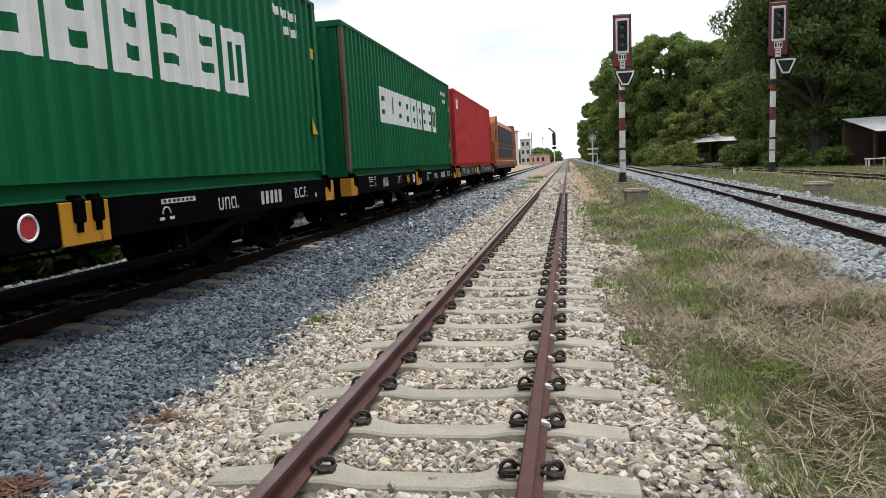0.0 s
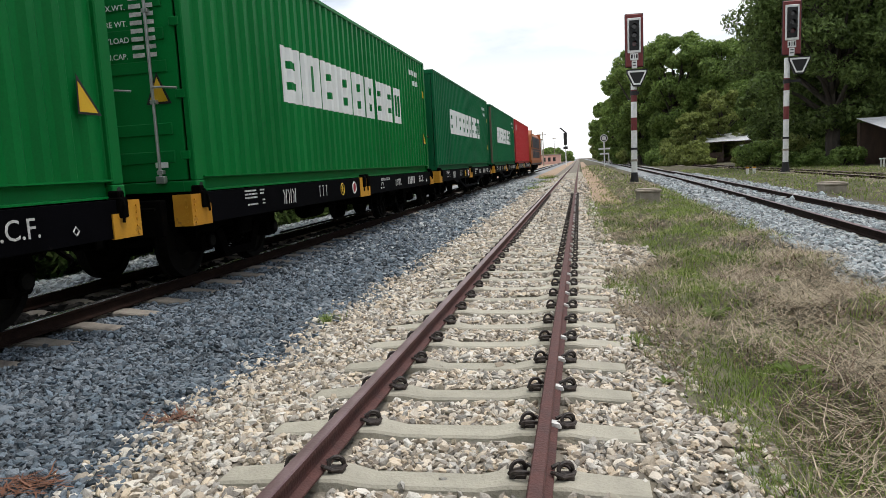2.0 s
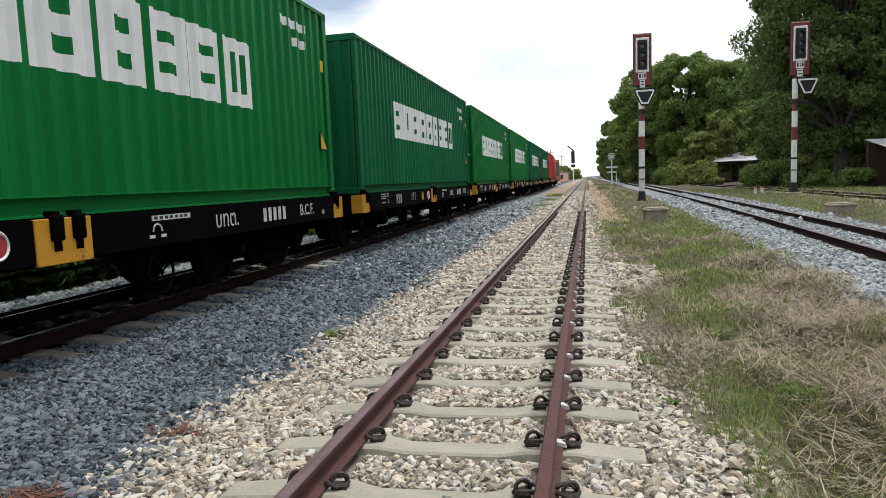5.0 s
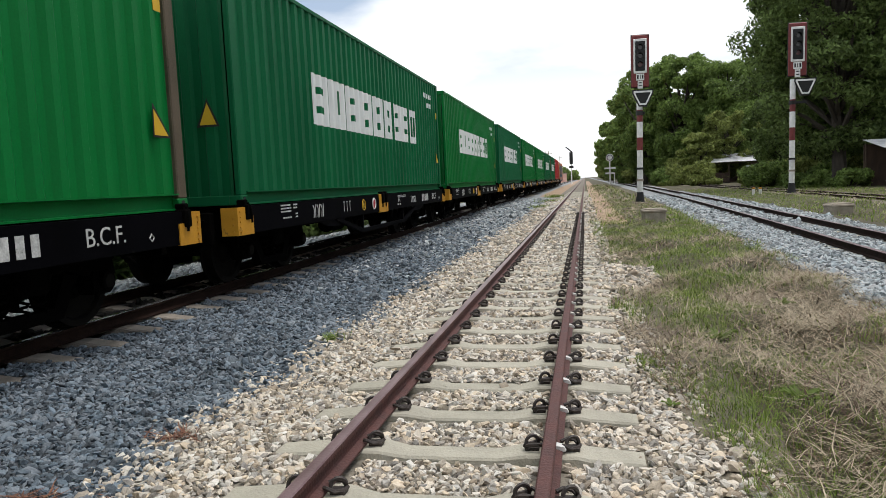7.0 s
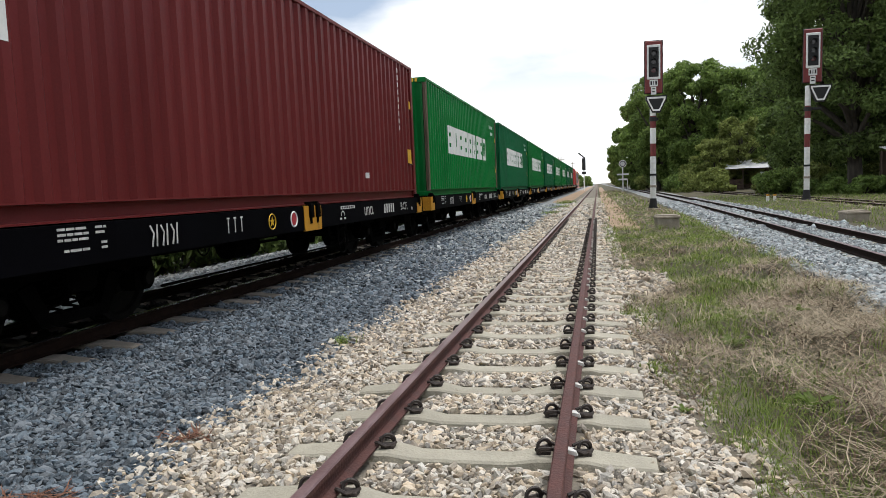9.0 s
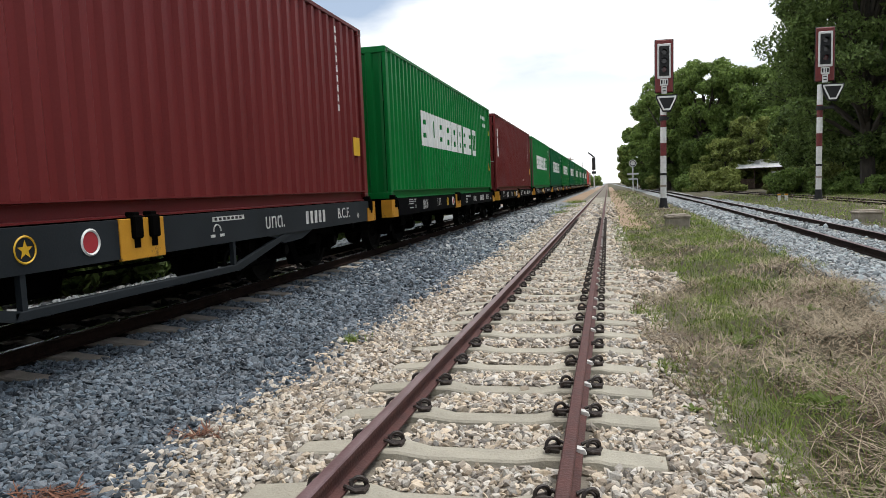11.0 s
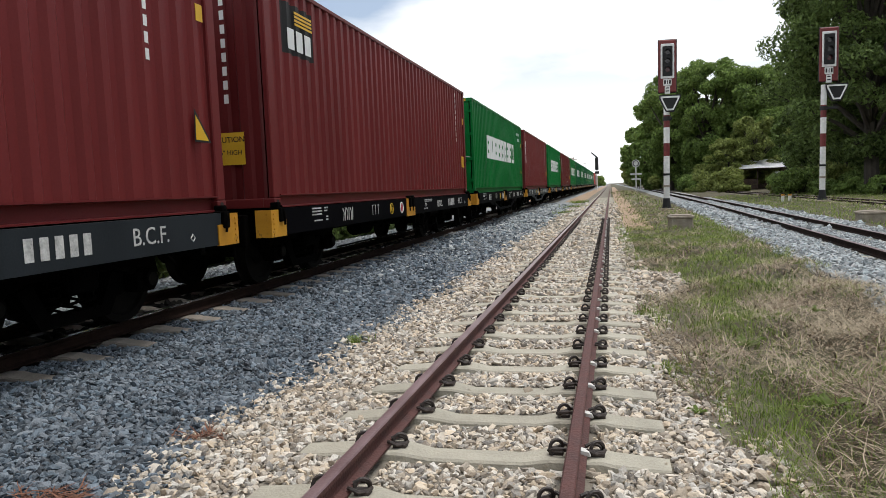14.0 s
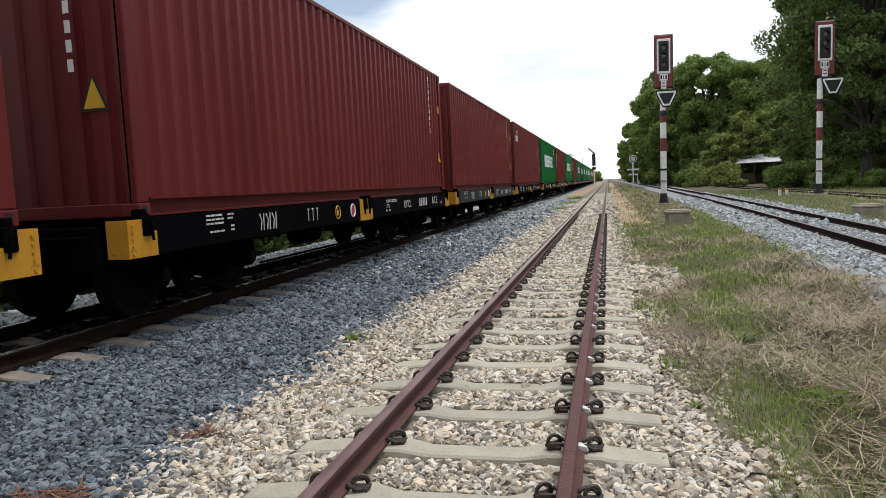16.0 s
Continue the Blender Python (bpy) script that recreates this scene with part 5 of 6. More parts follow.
def broad_weed(x, y, s):
    g = Geo()
    w = thing("broadleaf_weed", "small green broadleaf weed among the straw", "weed", at=pose(x, y, float(gz(x, y))))
    for i in range(9):
        a = i * 2.4
        l, t = s * random.uniform(0.7, 1.1), random.uniform(0.5, 1.0)
        d = Vector((math.cos(a), math.sin(a), 0))
        u = Vector((-d.y, d.x, 0))
        q = [Vector((0, 0, 0.01)), d * l * 0.35 + u * l * 0.2 + Vector((0, 0, l * t * 0.5)), d * l * 0.8 + u * l * 0.14 + Vector((0, 0, l * t * 0.75)), d * l + Vector((0, 0, l * t * 0.6)),
             d * l * 0.8 - u * l * 0.14 + Vector((0, 0, l * t * 0.75)), d * l * 0.35 - u * l * 0.2 + Vector((0, 0, l * t * 0.5)), d * l * 0.55 + Vector((0, 0, l * t * 0.56))]
        part("leaf", Geo().add(q, [(0, 1, 6), (1, 2, 6), (2, 3, 6), (3, 4, 6), (4, 5, 6), (5, 0, 6)]), M_GRASS, w)
    g.tube([(0, 0, -0.03), (0, 0, 0.03)], 0.006, 5)
    part("stem", g, M_GRASS, w)


for x, y, s in ((1.07, 6.25, 0.16), (1.2, 4.4, 0.12), (2.1, 3.9, 0.1), (1.75, 5.2, 0.1), (1.9, 7.6, 0.14), (0.5, 4.6, 0.07)):
    broad_weed(x, y, s)


# ------------------------------------------------------------------ signals and lineside things
def signal(at, s, off, low, label):
    """A colour light signal: banded post, red board with white rimmed black screen, and a route box below. s: scale, off: offset of the boards, low: offset of the box."""
    o = thing("railway_signal", label, "railway signal", at=at, group="signals")
    part("footing", Geo().box(-0.35, 0.35, -0.35, 0.35, -0.2, 0.06, 0.03), M_OLDCONC, o, "stained concrete footing")
    part("post_base", Geo().cyl((0, 0, 0.02), 2, 0.26, 0.1, 16, 0.22).cyl((0, 0, 0.12), 2, 0.2, 0.45 * s, 16, 0.15), M_SIGBLACK, o, "black cast base")
    z = 0.12 + 0.45 * s
    for h, m in ((1.45, M_SIGWHITE), (0.72, M_SIGWHITE), (0.66, M_SIGRED), (0.8, M_SIGWHITE), (0.62, M_SIGRED), (1.0, M_SIGWHITE)):
        part("post_band", Geo().cyl((0, 0, z), 2, 0.14, h * s - 0.004, 18), m, o, "white painted band" if m == M_SIGWHITE else "red painted band")
        z += h * s
    for h in (1.15, 1.75):
        part("clamp", Geo().cyl((0, 0, h * s), 2, 0.165, 0.1, 18), M_SIGBLACK if h > 1.5 else M_OLDCONC, o)
    part("clamp", Geo().cyl((0, 0, 4.55 * s), 2, 0.18, 0.2, 18).box(-0.1, low + 0.1, -0.08, 0.08, 4.6 * s, 4.72 * s, 0.01), M_SIGBLACK, o)
    b0, b1 = 5.98 * s, 8.62 * s
    w = 0.435 * s
    bd = part("backboard", Geo().box(off - w, off + w, -0.06, 0.02, b0, b1, 0.04), M_SIGRED, o, "weathered red board")
    part("board_edge", Geo().box(off - w - 0.03, off + w + 0.03, -0.01, 0.05, b0 - 0.03, b1 + 0.03, 0.03), M_SIGBLACK, bd)
    part("screen_rim", Geo().box(off - 0.33 * s, off + 0.33 * s, -0.11, -0.055, 6.68 * s, 8.42 * s, 0.02), M_SIGWHITE, bd, "white rim")
    part("screen", Geo().box(off - 0.245 * s, off + 0.245 * s, -0.13, -0.1, 6.8 * s, 8.3 * s, 0.02), M_SIGBLACK, bd, "black screen")
    for i, m in enumerate((M_LENSR, M_LENS, M_LENS)):
        zz = (7.12 + 0.43 * i) * s
        lens = part("lens", Geo().cyl((off, -0.15, zz), 1, 0.12 * s, 0.03, 18), m, bd, "unlit lens")
        hood = Geo()
        n = 12
        v = []
        for k in range(n + 1):
            a = math.pi * (k / n) * 1.2 - 0.1 * math.pi
            for rr, yy in ((0.15, -0.13), (0.15, -0.36), (0.135, -0.36), (0.135, -0.13)):
                v.append((off + rr * s * math.cos(a), yy, zz + rr * s * math.sin(a)))
        f = [(4 * k + j, 4 * k + (j + 1) % 4, 4 * k + 4 + (j + 1) % 4, 4 * k + 4 + j) for k in range(n) for j in range(4)] + [(0, 1, 2, 3), (4 * n, 4 * n + 1, 4 * n + 2, 4 * n + 3)]
        part("hood", hood.add(v, f), M_SIGBLACK, bd)
    pl = part("number_plate", Geo().box(off - 0.2 * s, off + 0.2 * s, -0.09, -0.062, 6.32 * s, 6.66 * s, 0.01).box(off - 0.13 * s, off + 0.13 * s, -0.09, -0.062, 5.9 * s, 6.3 * s, 0.01), M_SIGWHITE, bd, "white plate with dark bars")
    for x, z, ww, hh in ((-0.12, 6.5, 0.08, 0.2), (0.0, 6.5, 0.04, 0.2), (0.12, 6.5, 0.08, 0.2), (0.0, 6.2, 0.16, 0.05), (0.0, 6.05, 0.16, 0.05)):
        part("plate_bar", Geo().box(off + (x - ww / 2) * s, off + (x + ww / 2) * s, -0.095, -0.088, (z - hh / 2) * s, (z + hh / 2) * s), M_SIGBLACK, bd)
    zt, zb = 5.84 * s, 4.98 * s
    part("route_box_rim", Geo().prism([(low - 0.52 * s, zt), (low - 0.52 * s, zt - 0.16), (low - 0.2 * s, zb), (low + 0.2 * s, zb), (low + 0.52 * s, zt - 0.16), (low + 0.52 * s, zt)], 1, -0.16, 0.05), M_SIGBLACK, o, "black route box")
    rim = Geo()
    out = [(low - 0.46 * s, zt - 0.06), (low - 0.46 * s, zt - 0.16), (low - 0.17 * s, zb + 0.07), (low + 0.17 * s, zb + 0.07), (low + 0.46 * s, zt - 0.16), (low + 0.46 * s, zt - 0.06)]
    inn = [(low - 0.37 * s, zt - 0.14), (low - 0.36 * s, zt - 0.2), (low - 0.13 * s, zb + 0.15), (low + 0.13 * s, zb + 0.15), (low + 0.36 * s, zt - 0.2), (low + 0.37 * s, zt - 0.14)]
    v = [(x, -0.185, z) for x, z in out] + [(x, -0.185, z) for x, z in inn] + [(x, -0.158, z) for x, z in out] + [(x, -0.158, z) for x, z in inn]
    f = []
    for k in range(6):
        j = (k + 1) % 6
        f += [(k, j, 6 + j, 6 + k), (12 + k, 18 + k, 18 + j, 12 + j), (k, 12 + k, 12 + j, j), (6 + k, 6 + j, 18 + j, 18 + k)]
    part("route_box_frame", rim.add(v, f), M_SIGWHITE, o, "white trapezoid frame")
    g = Geo()
    for x in (-0.2, 0.2):
        g.tube([(x, 0.25, 0.0), (x, 0.25, b1)], 0.02, 6)
    for i in range(int(b1 / 0.35)):
        g.tube([(-0.2, 0.25, 0.3 + 0.35 * i), (0.2, 0.25, 0.3 + 0.35 * i)], 0.012, 5)
    part("bracket", Geo().box(-0.06, max(off, low) + 0.06, 0.0, 0.1, b0 + 0.1, b0 + 0.22, 0.01).box(min(off, 0) - 0.06, max(off, 0) + 0.06, 0.02, 0.12, b1 - 0.9, b1 - 0.78, 0.01).cyl((0, 0.05, z - 0.02), 2, 0.07, b1 - 0.6 - z, 10), M_SIGBLACK, o)
    return o


signal(pose(2.58, 35.65, -0.1, 0, 0.8), 0.92, 0.03, 0.14, "red and white banded signal post with unlit lamps beside the verge")
signal(pose(10.6, 40.35, -0.1, 0, 0.7), 1.015, 0.2, 0.56, "taller banded signal post with an unlit black screen in the grass")


def block(x, y, w, d, h, label):
    g = Geo().box(-w / 2, w / 2, -d / 2, d / 2, -0.15, h, 0.025)
    g.box(-w / 2 - 0.03, w / 2 + 0.03, -d / 2 - 0.03, d / 2 + 0.03, h - 0.07, h + 0.01, 0.02)
    o = thing("concrete_pit_box", label, "concrete box", at=pose(x, y, float(gz(x, y)), 0, 0, 4))
    part("body", g, M_OLDCONC, o)
    part("lid", Geo().box(-w / 2 + 0.03, w / 2 - 0.03, -d / 2 + 0.03, d / 2 - 0.03, h + 0.005, h + 0.04, 0.01), M_OLDCONC, o)


block(1.9, 21.2, 0.6, 0.6, 0.42, "low weathered concrete cable box in the grass")
block(7.4, 23.2, 0.62, 0.6, 0.28, "low grey concrete cable box in green grass")


def marker(x, y, h):
    o = thing("marker_post", "short cream marker post in the grass", "marker post", at=pose(x, y, float(gz(x, y))), group="marker posts")
    part("post", Geo().box(-0.07, 0.07, -0.07, 0.07, -0.1, h, 0.012), M_SIGWHITE, o)
    part("cap", Geo().box(-0.08, 0.08, -0.08, 0.08, h - 0.09, h, 0.012), M_YELLOW, o)


marker(9.3, 43, 0.42)
marker(9.75, 43.4, 0.4)


def disc_sign():
    o = thing("round_sign", "white round sign with a dark ring on a white post", "railway sign", at=pose(3.95, 118, -0.1))
    part("post", Geo().cyl((0, 0, -0.1), 2, 0.1, 4.4, 12), M_SIGWHITE, o)
    part("disc", Geo().cyl((0, -0.14, 4.3), 1, 0.6, 0.04, 28), M_SIGWHITE, o)
    part("ring", Geo().ring((0, -0.16, 4.3), 1, 0.42, 0.06, 24, 6), M_SIGBLACK, o)
    part("cross_bar", Geo().box(-0.9, 0.9, -0.1, -0.04, 2.5, 2.75, 0.01), M_SIGWHITE, o)
    part("cross_bar", Geo().box(-0.7, 0.7, -0.1, -0.04, 1.7, 1.95, 0.01), M_SIGWHITE, o)


disc_sign()
for x, y, h in ((5.2, 132, 3.0), (6.4, 140, 2.6), (7.8, 135, 3.4), (9.3, 128, 3.0)):
    o = thing("white_sign_post", "white board on a post by the far crossing", "railway sign", at=pose(x, y, -0.1), group="far white signs")
    part("post", Geo().cyl((0, 0, -0.1), 2, 0.08, h, 10), M_SIGWHITE, o)
    part("board", Geo().box(-0.55, 0.55, -0.1, -0.05, h - 0.9, h - 0.1, 0.01), M_SIGWHITE, o)


def far_signal():
    o = thing("far_signal", "dark signal mast with a slanted route arm", "railway signal", at=pose(-3.05, 170, -0.2))
    part("mast", Geo().cyl((0, 0, -0.1), 2, 0.12, 6.4, 10), M_SIGWHITE, o)
    part("head", Geo().box(-0.4, 0.4, -0.2, 0.1, 4.6, 7.4, 0.05), M_SIGBLACK, o, "dark signal head")
    part("route_arm", Geo().prism([(-1.3, 8.6), (-1.05, 8.75), (0.35, 7.5), (0.1, 7.3)], 1, -0.12, 0.02), M_SIGBLACK, o)
    part("plate", Geo().box(-0.5, 0.5, -0.22, -0.14, 3.7, 4.3, 0.02), M_SIGBLACK, o)


far_signal()
for x, y, h in ((-9.2, 190, 9.0), (-12.5, 240, 11.0), (-10.0, 300, 11.0)):
    o = thing("utility_pole", "slim far concrete utility pole", "pole", at=pose(x, y, -0.3), group="far poles")
    part("shaft", Geo().cyl((0, 0, -0.2), 2, 0.16, h, 8, 0.1), M_OLDCONC, o)
    part("cross_arm", Geo().box(-0.9, 0.9, -0.06, 0.06, h - 1.0, h - 0.85), M_OLDCONC, o)


def far_building(x, y, w, d, floors, mat, label):
    o = thing("building", label, "building", at=pose(x, y, -0.3), group="far buildings")
    part("wall", Geo().box(-w / 2, w / 2, -d / 2, d / 2, -0.2, floors * 3.0, 0.05), mat, o)
    part("roof", Geo().box(-w / 2 - 0.25, w / 2 + 0.25, -d / 2 - 0.25, d / 2 + 0.25, floors * 3.0, floors * 3.0 + 0.35, 0.05), M_OLDCONC, o)
    for k in range(floors):
        for i in range(max(int(w / 1.7), 1)):
            cx = -w / 2 + 0.95 + i * 1.7
            wd = part("window", Geo().box(cx - 0.45, cx + 0.45, -d / 2 - 0.03, -d / 2 + 0.02, k * 3.0 + 1.0, k * 3.0 + 2.3), M_GLASS, o)
            part("sill", Geo().box(cx - 0.52, cx + 0.52, -d / 2 - 0.1, -d / 2, k * 3.0 + 0.9, k * 3.0 + 1.0), M_OLDCONC, wd)


far_building(-19.8, 262, 4.2, 5, 4, M_PLASTER, "slim pale plastered tower block far off")
far_building(-15.4, 270, 3.6, 5, 3, M_PLASTER, "pale plastered house far off")
# added block: only gives the pink tone of unidentified far shapes
far_building(-9.5, 250, 6.5, 4, 1, M_PINK, "low pink block standing in for unidentified pink shapes at the crossing")


# ------------------------------------------------------------------ sheds
def corrugated(w, d, pitch, amp):
    n = int(w / pitch) * 2
    v, f = [], []
    for i in range(n + 1):
        x = -w / 2 + w * i / n
        z = amp * (i % 2)
        v += [(x, 0, z), (x, d, z), (x, 0, z + 0.006), (x, d, z + 0.006)]
    for i in range(n):
        a, b = 4 * i, 4 * i + 4
        f += [(a, b, b + 1, a + 1), (a + 2, a + 3, b + 3, b + 2), (a, a + 2, b + 2, b), (a + 1, b + 1, b + 3, a + 3)]
    return Geo().add(v, f + [(0, 1, 3, 2), (4 * n, 4 * n + 2, 4 * n + 3, 4 * n + 1)])


def shed(label, at, w, d, h0, h1, planks):
    """An open lean-to: tin roof sheets on posts, patched walls."""
    o = thing("lean_to_shed", label, "shed", at=at, group="sheds under the trees")
    tilt = math.degrees(math.atan2(h1 - h0, d))
    n = 4
    for i in range(n):
        cx = -w / 2 + w * (i + 0.5) / n
        part("roof_sheet", corrugated(w / n + 0.12, d + 1.0, 0.14, 0.03), M_TIN, o, "pale corrugated tin sheet", at=pose(cx, -0.6, h0 + 0.02 * (i % 2), tilt + random.uniform(-1.0, 1.0), 0, random.uniform(-1.5, 1.5)))
    for x in (-w / 2 + 0.1, -w / 6, w / 6, w / 2 - 0.1):
        part("post", Geo().cyl((x, 0, -0.1), 2, 0.06, h0 + 0.1, 8), M_PLANK, o)
        part("post", Geo().cyl((x, d, -0.1), 2, 0.06, h1 + 0.05, 8), M_PLANK, o)
    part("beam", Geo().box(-w / 2, w / 2, -0.05, 0.05, h0 - 0.12, h0 - 0.01, 0.01), M_PLANK, o)
    part("back_wall", Geo().box(-w / 2, w / 2, d + 0.06, d + 0.1, 0, h1 - 0.1), M_PLANK, o, "dark plank wall")
    for x0, x1, top, tin in planks:
        if tin:
            part("wall_sheet", corrugated(x1 - x0, top, 0.14, 0.025), M_TIN, o, "rusty tin wall sheet", at=pose((x0 + x1) / 2, 0.02, 0, 90, 0, 0))
        else:
            for k in range(int(top / 0.16)):
                part("plank", Geo().box(x0, x1 + random.uniform(-0.05, 0.05), -0.03 + 0.01 * (k % 2), 0.0, 0.16 * k + 0.05, 0.16 * k + 0.195, 0.006), M_PLANK, o)


shed("low shed with a bent pale tin roof under the trees", pose(17.6, 88, -0.1, 0, 0, -4), 7.2, 4.0, 2.35, 3.2, ((0.6, 2.0, 1.9, True), (-3.4, -1.2, 1.2, False)))
shed("plank shed with a bright tin roof beside the trees", pose(20.9, 46.5, -0.1, 0, 0, 6), 6.4, 3.6, 1.95, 2.7, ((-2.2, -1.2, 1.9, False), (-1.0, 1.6, 1.7, True)))
bench = thing("white_bench", "small white bench in front of the plank shed", "bench", at=pose(16.9, 43.5, -0.1, 0, 0, 10))
part("seat", Geo().box(-0.6, 0.6, -0.18, 0.18, 0.4, 0.46, 0.01), M_SIGWHITE, bench)
for x in (-0.5, 0.5):
    for y in (-0.13, 0.13):
        part("leg", Geo().box(x - 0.03, x + 0.03, y - 0.03, y + 0.03, -0.02, 0.405), M_SIGWHITE, bench)


heap = thing("scrap_heap", "heap of pale sheets and boxes under the trees", "scrap heap", at=pose(14.3, 99, -0.1))
rs = random.Random(8)
for i in range(11):
    w, d, h = rs.uniform(0.3, 1.1), rs.uniform(0.3, 0.8), rs.uniform(0.08, 0.7)
    part("scrap_piece", Geo().box(-w / 2, w / 2, -d / 2, d / 2, 0, h, 0.02), (M_TIN, M_SIGWHITE, M_NAVY, M_PLANK)[i % 4], heap, "", at=pose(rs.uniform(-1.6, 1.6), rs.uniform(-0.8, 0.8), rs.uniform(-0.05, 0.5), rs.uniform(-12, 12), rs.uniform(-12, 12), rs.uniform(0, 180)))


# ------------------------------------------------------------------ trees and shrubs
def leaves(centres, radii, per, size, flat=0.75):
    """Leaves in clumps: small pointed four cornered blades, turned outwards and up at random."""
    n = len(centres) * per
    c, r = np.repeat(centres, per, 0), np.repeat(radii, per)
    d = rng.normal(size=(n, 3))
    d /= np.linalg.norm(d, axis=1)[:, None]
    p = c + d * (r * rng.uniform(0.35, 1.08, n) ** 0.6)[:, None] * np.array([1, 1, flat])
    nrm = d + rng.normal(0, 1.0, (n, 3)) + np.array([0, 0, 0.4])
    nrm /= np.linalg.norm(nrm, axis=1)[:, None]
    u = np.cross(nrm, rng.normal(size=(n, 3)))
    u /= np.linalg.norm(u, axis=1)[:, None] + 1e-9
    w = np.cross(nrm, u)
    s = size * rng.uniform(0.6, 1.4, n)
    u, w = u * s[:, None], w * (0.45 * s)[:, None]
    bend = nrm * (0.15 * s)[:, None]
    v = np.stack([p - u, p + w + bend, p + u, p - w + bend], 1)
    f = np.arange(4 * n).reshape(n, 4)
    return v.reshape(-1, 3), f


def tree(x, y, h, r, mat, label, clumps=46, per=520, size=0.17, low=0.28, seed=0):
    rs = random.Random(seed)
    o = thing("tree", label, "tree", at=pose(x, y, float(gz(x, y)) - 0.05), group="trees along the line")
    lean = (rs.uniform(-0.5, 0.5), rs.uniform(-0.5, 0.5))
    t = Geo()
    t.tube([(0, 0, -0.2), (lean[0] * 0.3, lean[1] * 0.3, h * 0.22), (lean[0] * 0.8, lean[1] * 0.8, h * 0.45), (lean[0], lean[1], h * 0.72)], 0.028 * h, 9, 0.007 * h)
    cs, rr = [], []
    clumps, per = int(clumps * 2.1), int(per * 0.6)
    for i in range(clumps):
        a, q = rs.uniform(0, 2 * math.pi), rs.random() ** 0.5
        zz = rs.uniform(low, 0.97)
        wide = math.sin(math.pi * min(max((zz - low * 0.6) / (1.06 - low * 0.6), 0), 1)) ** 0.6
        rad = r * (0.25 + 0.75 * q) * wide * rs.uniform(0.75, 1.12)
        cs.append((rad * math.cos(a) + lean[0], rad * math.sin(a) + lean[1], zz * h))
        rr.append(r * rs.uniform(0.12, 0.26))
    for c in cs[: clumps // 3]:
        z0 = max(c[2] * 0.55, h * 0.18)
        k = z0 / (h * 0.72)
        t.tube([(lean[0] * k, lean[1] * k, z0), (c[0] * 0.55, c[1] * 0.55, (z0 + c[2]) / 2 + 0.3), c], 0.01 * h, 6, 0.003 * h)
    part("trunk", t, M_BARK, o)
    v, f = leaves(np.array(cs), np.array(rr), per, size)
    crown = bulk("crown", v, f, mat, "", "", "", parent=o)
    return o


TR = "tall dark broadleaf tree with a dense uneven crown"
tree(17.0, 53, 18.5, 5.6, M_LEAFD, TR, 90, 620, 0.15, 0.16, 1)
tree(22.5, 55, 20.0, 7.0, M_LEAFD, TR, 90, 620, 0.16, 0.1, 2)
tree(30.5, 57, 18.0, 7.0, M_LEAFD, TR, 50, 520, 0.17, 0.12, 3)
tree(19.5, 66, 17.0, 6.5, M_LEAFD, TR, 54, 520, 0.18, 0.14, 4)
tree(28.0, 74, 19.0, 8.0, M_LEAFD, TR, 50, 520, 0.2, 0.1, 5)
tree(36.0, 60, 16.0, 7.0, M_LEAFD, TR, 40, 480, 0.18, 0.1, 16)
TM = "broadleaf tree with a rounded mid green crown"
tree(8.5, 108, 16.4, 4.6, M_LEAF, TM, 60, 480, 0.24, 0.1, 6)
tree(12.8, 101, 17.2, 5.2, M_LEAF, TM, 80, 520, 0.22, 0.06, 7)
tree(18.4, 99, 15.0, 5.2, M_LEAF, TM, 80, 520, 0.22, 0.05, 8)
tree(23.0, 104, 16.0, 6.5, M_LEAF, TM, 70, 480, 0.24, 0.05, 9)
tree(10.8, 140, 20.0, 6.2, M_LEAF, TM, 70, 480, 0.3, 0.05, 10)
tree(7.8, 175, 14.5, 5.5, M_LEAF, TM, 40, 420, 0.36, 0.08, 11)
tree(17.0, 92, 8.6, 3.4, M_LEAF2, "smaller light green tree in front of the wood", 40, 420, 0.17, 0.1, 12)
tree(13.8, 90, 6.0, 2.6, M_LEAF2, "smaller light green tree in front of the wood", 34, 420, 0.16, 0.08, 13)
tree(11.0, 112, 10.5, 4.5, M_LEAF, TM, 60, 420, 0.22, 0.03, 17)
tree(16.0, 108, 11.0, 4.8, M_LEAF, TM, 60, 420, 0.22, 0.03, 18)
tree(21.0, 96, 10.0, 4.6, M_LEAF, TM, 60, 420, 0.2, 0.03, 19)
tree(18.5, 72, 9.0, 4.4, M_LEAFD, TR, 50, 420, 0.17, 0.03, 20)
tree(7.6, 128, 10.5, 3.8, M_LEAF, TM, 50, 420, 0.26, 0.03, 21)
tree(14.5, 122, 13.5, 6.0, M_LEAF, TM, 50, 380, 0.27, 0.03, 22)
tree(21.5, 118, 13.0, 6.0, M_LEAF, TM, 50, 380, 0.27, 0.03, 23)
# unseen trees, added beside and behind the camera to block low sky light
for i, (tx, ty, th) in enumerate(((27, 34, 15), (28, 22, 14), (27, 10, 15), (29, -3, 14), (27, -16, 15), (20, -28, 14), (9, -34, 13), (-2, -38, 13))):
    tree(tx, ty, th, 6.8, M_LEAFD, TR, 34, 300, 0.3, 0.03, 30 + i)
tree(8.4, 230, 8.0, 4.5, M_LEAF2, "far light green tree beside the line", 30, 300, 0.4, 0.06, 14)
tree(9.0, 290, 9.0, 6.0, M_LEAF2, "far light green tree beside the line", 30, 300, 0.5, 0.06, 15)


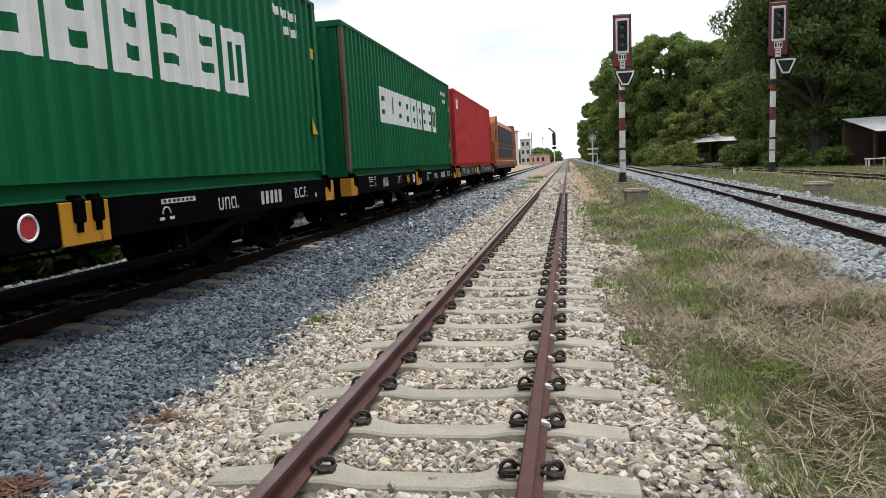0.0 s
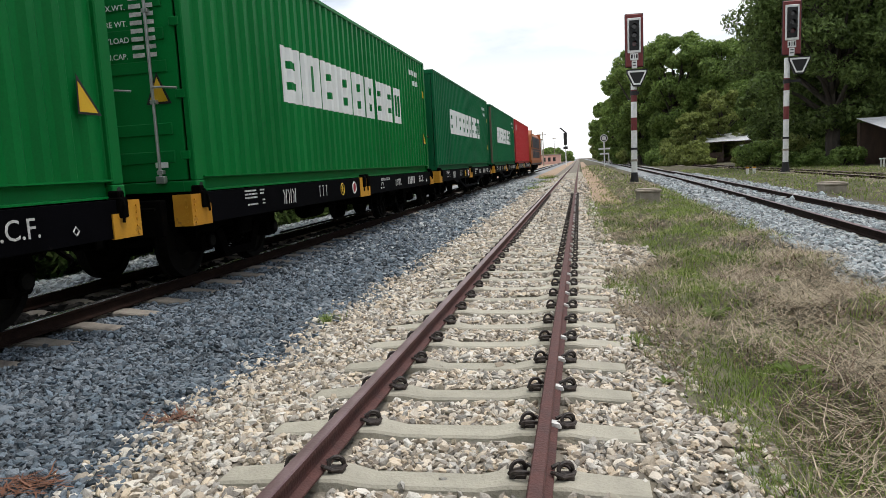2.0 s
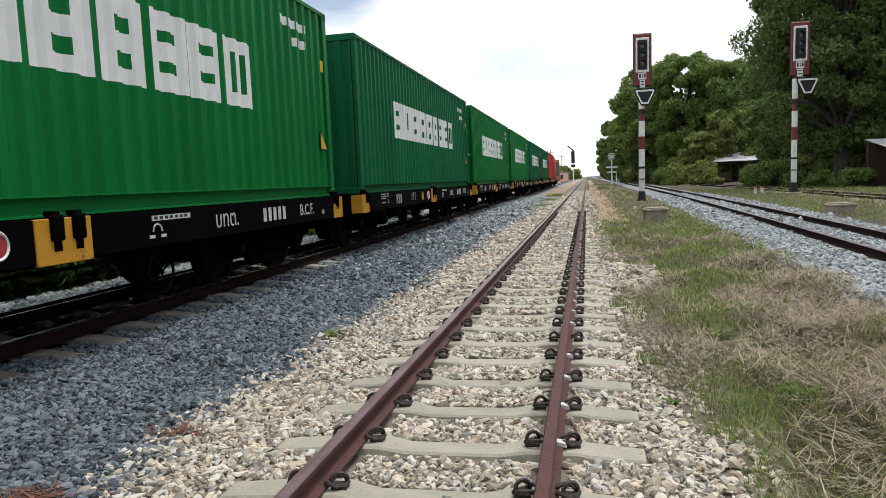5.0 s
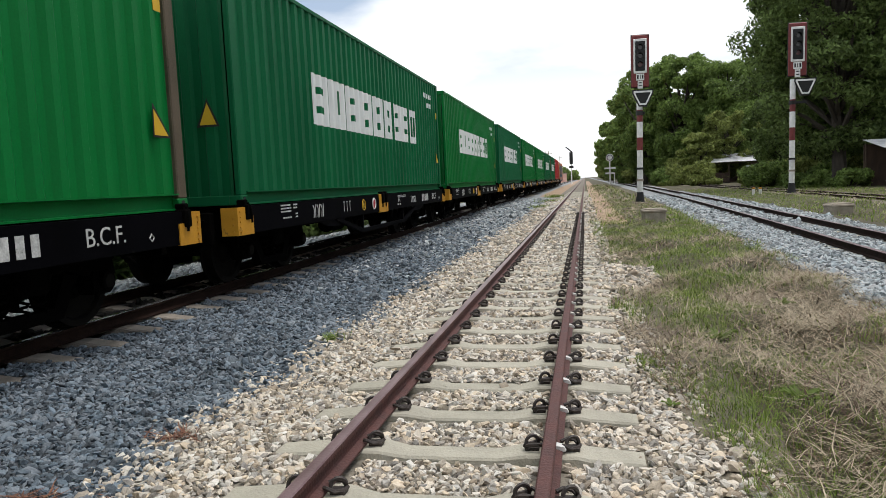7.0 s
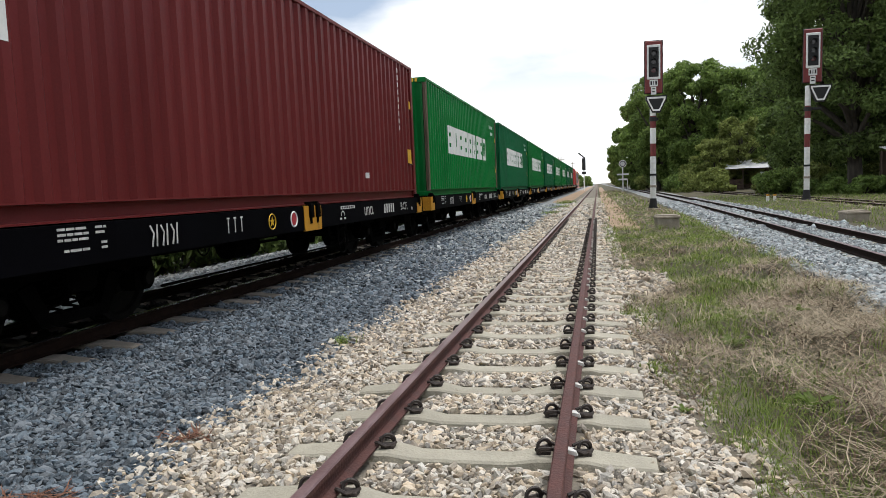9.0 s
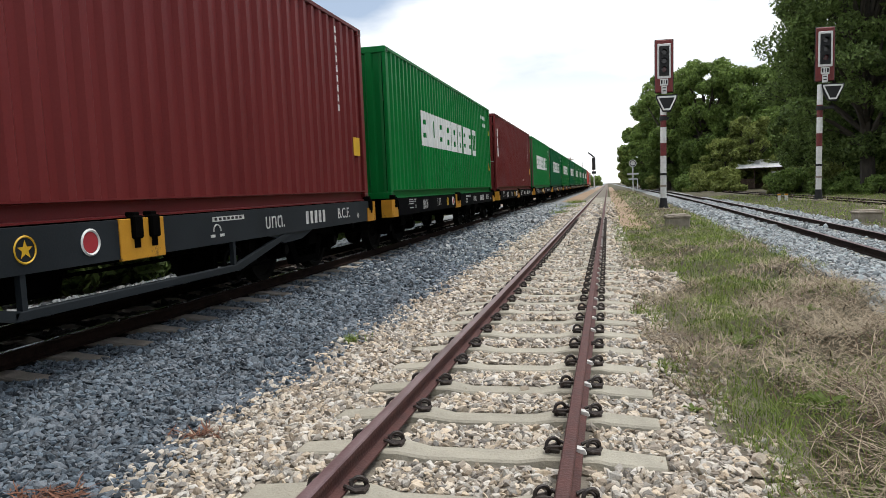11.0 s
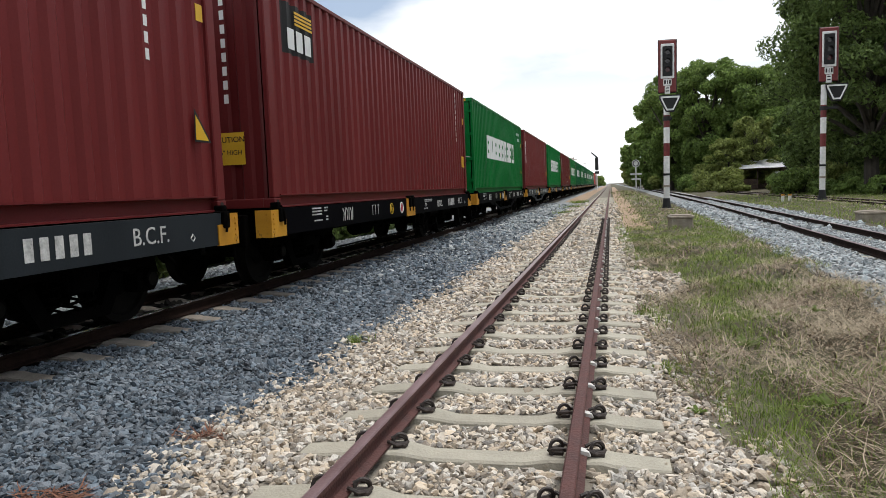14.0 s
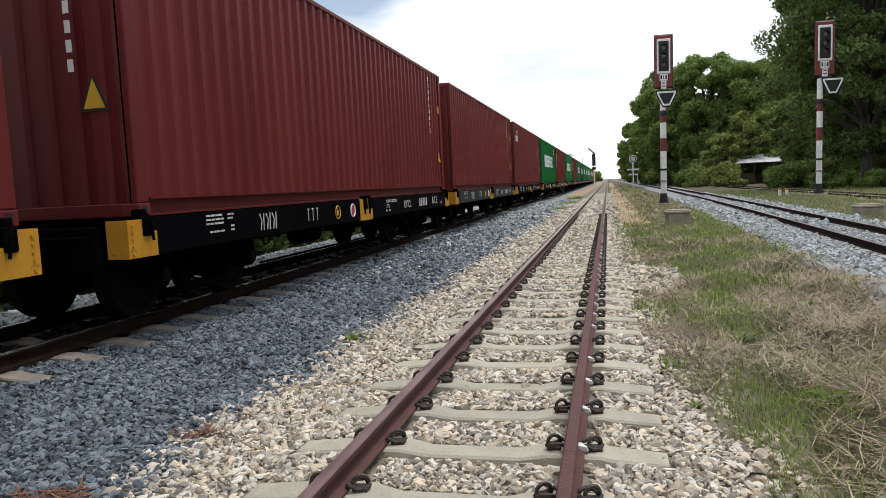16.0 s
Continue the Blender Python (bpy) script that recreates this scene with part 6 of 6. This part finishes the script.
def shrub(x, y, h, r, mat, label, n=16, per=240, size=0.1, seed=0, wide=1.0):
    rs = random.Random(100 + seed)
    o = thing("shrub", label, "shrub", at=pose(x, y, float(gz(x, y)) - 0.03), group="shrubs along the tracks")
    cs = [(rs.uniform(-r, r) * wide, rs.uniform(-r, r) * (0.7 if wide == 1 else 1.1), rs.uniform(0.15, 0.8) * h) for i in range(n)]
    g = Geo()
    for c in cs:
        g.tube([(c[0] * 0.3, c[1] * 0.3, -0.05), (c[0] * 0.7, c[1] * 0.7, c[2] * 0.6), c], 0.025, 5, 0.008)
    part("woody_base", g, M_BARK, o)
    v, f = leaves(np.array(cs), np.array([rs.uniform(0.22, 0.36) * h for c in cs]), per, size, 0.8)
    bulk("foliage", v, f, mat, "", "", "", parent=o)


SH = "wild green shrub at the foot of the trees"
rs = random.Random(5)
for i in range(16):
    shrub(13.6 + 1.15 * i + rs.uniform(-0.4, 0.4), 56 + rs.uniform(-2.5, 4) + 0.2 * i, rs.uniform(1.0, 2.4), rs.uniform(1.0, 1.8), (M_LEAF, M_LEAFD, M_LEAF2)[i % 3], SH, 16, 240, 0.13, 80 + i)
for i in range(5):
    shrub(9.6 + 1.0 * i + rs.uniform(-0.4, 0.4), 84 + rs.uniform(-5, 6), rs.uniform(0.7, 1.6), rs.uniform(1.0, 1.8), (M_LEAF2, M_LEAF)[i % 2], SH, 14, 200, 0.15, 110 + i)
for i, (x, y, h, r, m) in enumerate(((13.4, 60, 0.9, 1.4, M_LEAF2), (16.0, 61, 2.4, 1.8, M_LEAF2), (18.6, 58, 2.2, 1.8, M_LEAF), (14.6, 52.5, 1.3, 1.2, M_LEAF), (21.5, 50.5, 2.0, 1.6, M_LEAFD), (16.2, 49.5, 1.2, 1.2, M_LEAF),
                                    (23.5, 57, 3.0, 2.4, M_LEAFD), (11.8, 76, 1.2, 1.6, M_LEAF2), (11.6, 84, 2.6, 2.0, M_LEAF2), (13.2, 96, 3.4, 2.6, M_LEAF2), (21.5, 84, 2.4, 2.4, M_LEAF),
                                    (10.2, 92, 2.2, 1.8, M_LEAF), (8.6, 118, 2.6, 2.4, M_LEAF2), (24.5, 80, 3.4, 3.0, M_LEAFD), (20.5, 70, 2.6, 2.4, M_LEAFD), (25.5, 66, 3.0, 2.6, M_LEAFD),
                                    (19.8, 76, 1.6, 1.6, M_LEAF), (27.5, 52, 2.4, 2.2, M_LEAFD))):
    shrub(x, y, h, r, m, SH, 18, 260, 0.07 + 0.0011 * y, i)
# made-up hedge: keeps the view under the wagons dark
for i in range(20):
    shrub(-9.4 + rs.uniform(-0.3, 0.3), 1.0 + 1.9 * i, 2.0, 1.5, M_LEAFD, "dark hedge shrub added to fill the darkness beyond the train", 24, 260, 0.12, 40 + i, 0.35)
for i, (x, y) in enumerate(((-26, 300), (-20, 330), (-15, 310), (-11.5, 345), (-9.0, 400))):
    shrub(x, y, 6.5, 4.5, M_LEAF, "far rounded tree beyond the crossing", 18, 260, 0.55, 60 + i)


# ------------------------------------------------------------------ motion
def motions():
    ticks = [i * 0.5 for i in range(33)]
    spin = [i / FPS for i in range(481)]
    for ob, mid, z in TRAIN:
        walk(ob, [(t, pose(X1, run(t) + mid, z)) for t in ticks])
        for w in ob.children:
            if w.name.startswith("wheelset"):
                p = w.matrix_basis.translation.copy()
                walk(w, [(t, pose(p.x, p.y, p.z, -math.degrees((run(t) - S0) / p.z))) for t in spin])


motions()
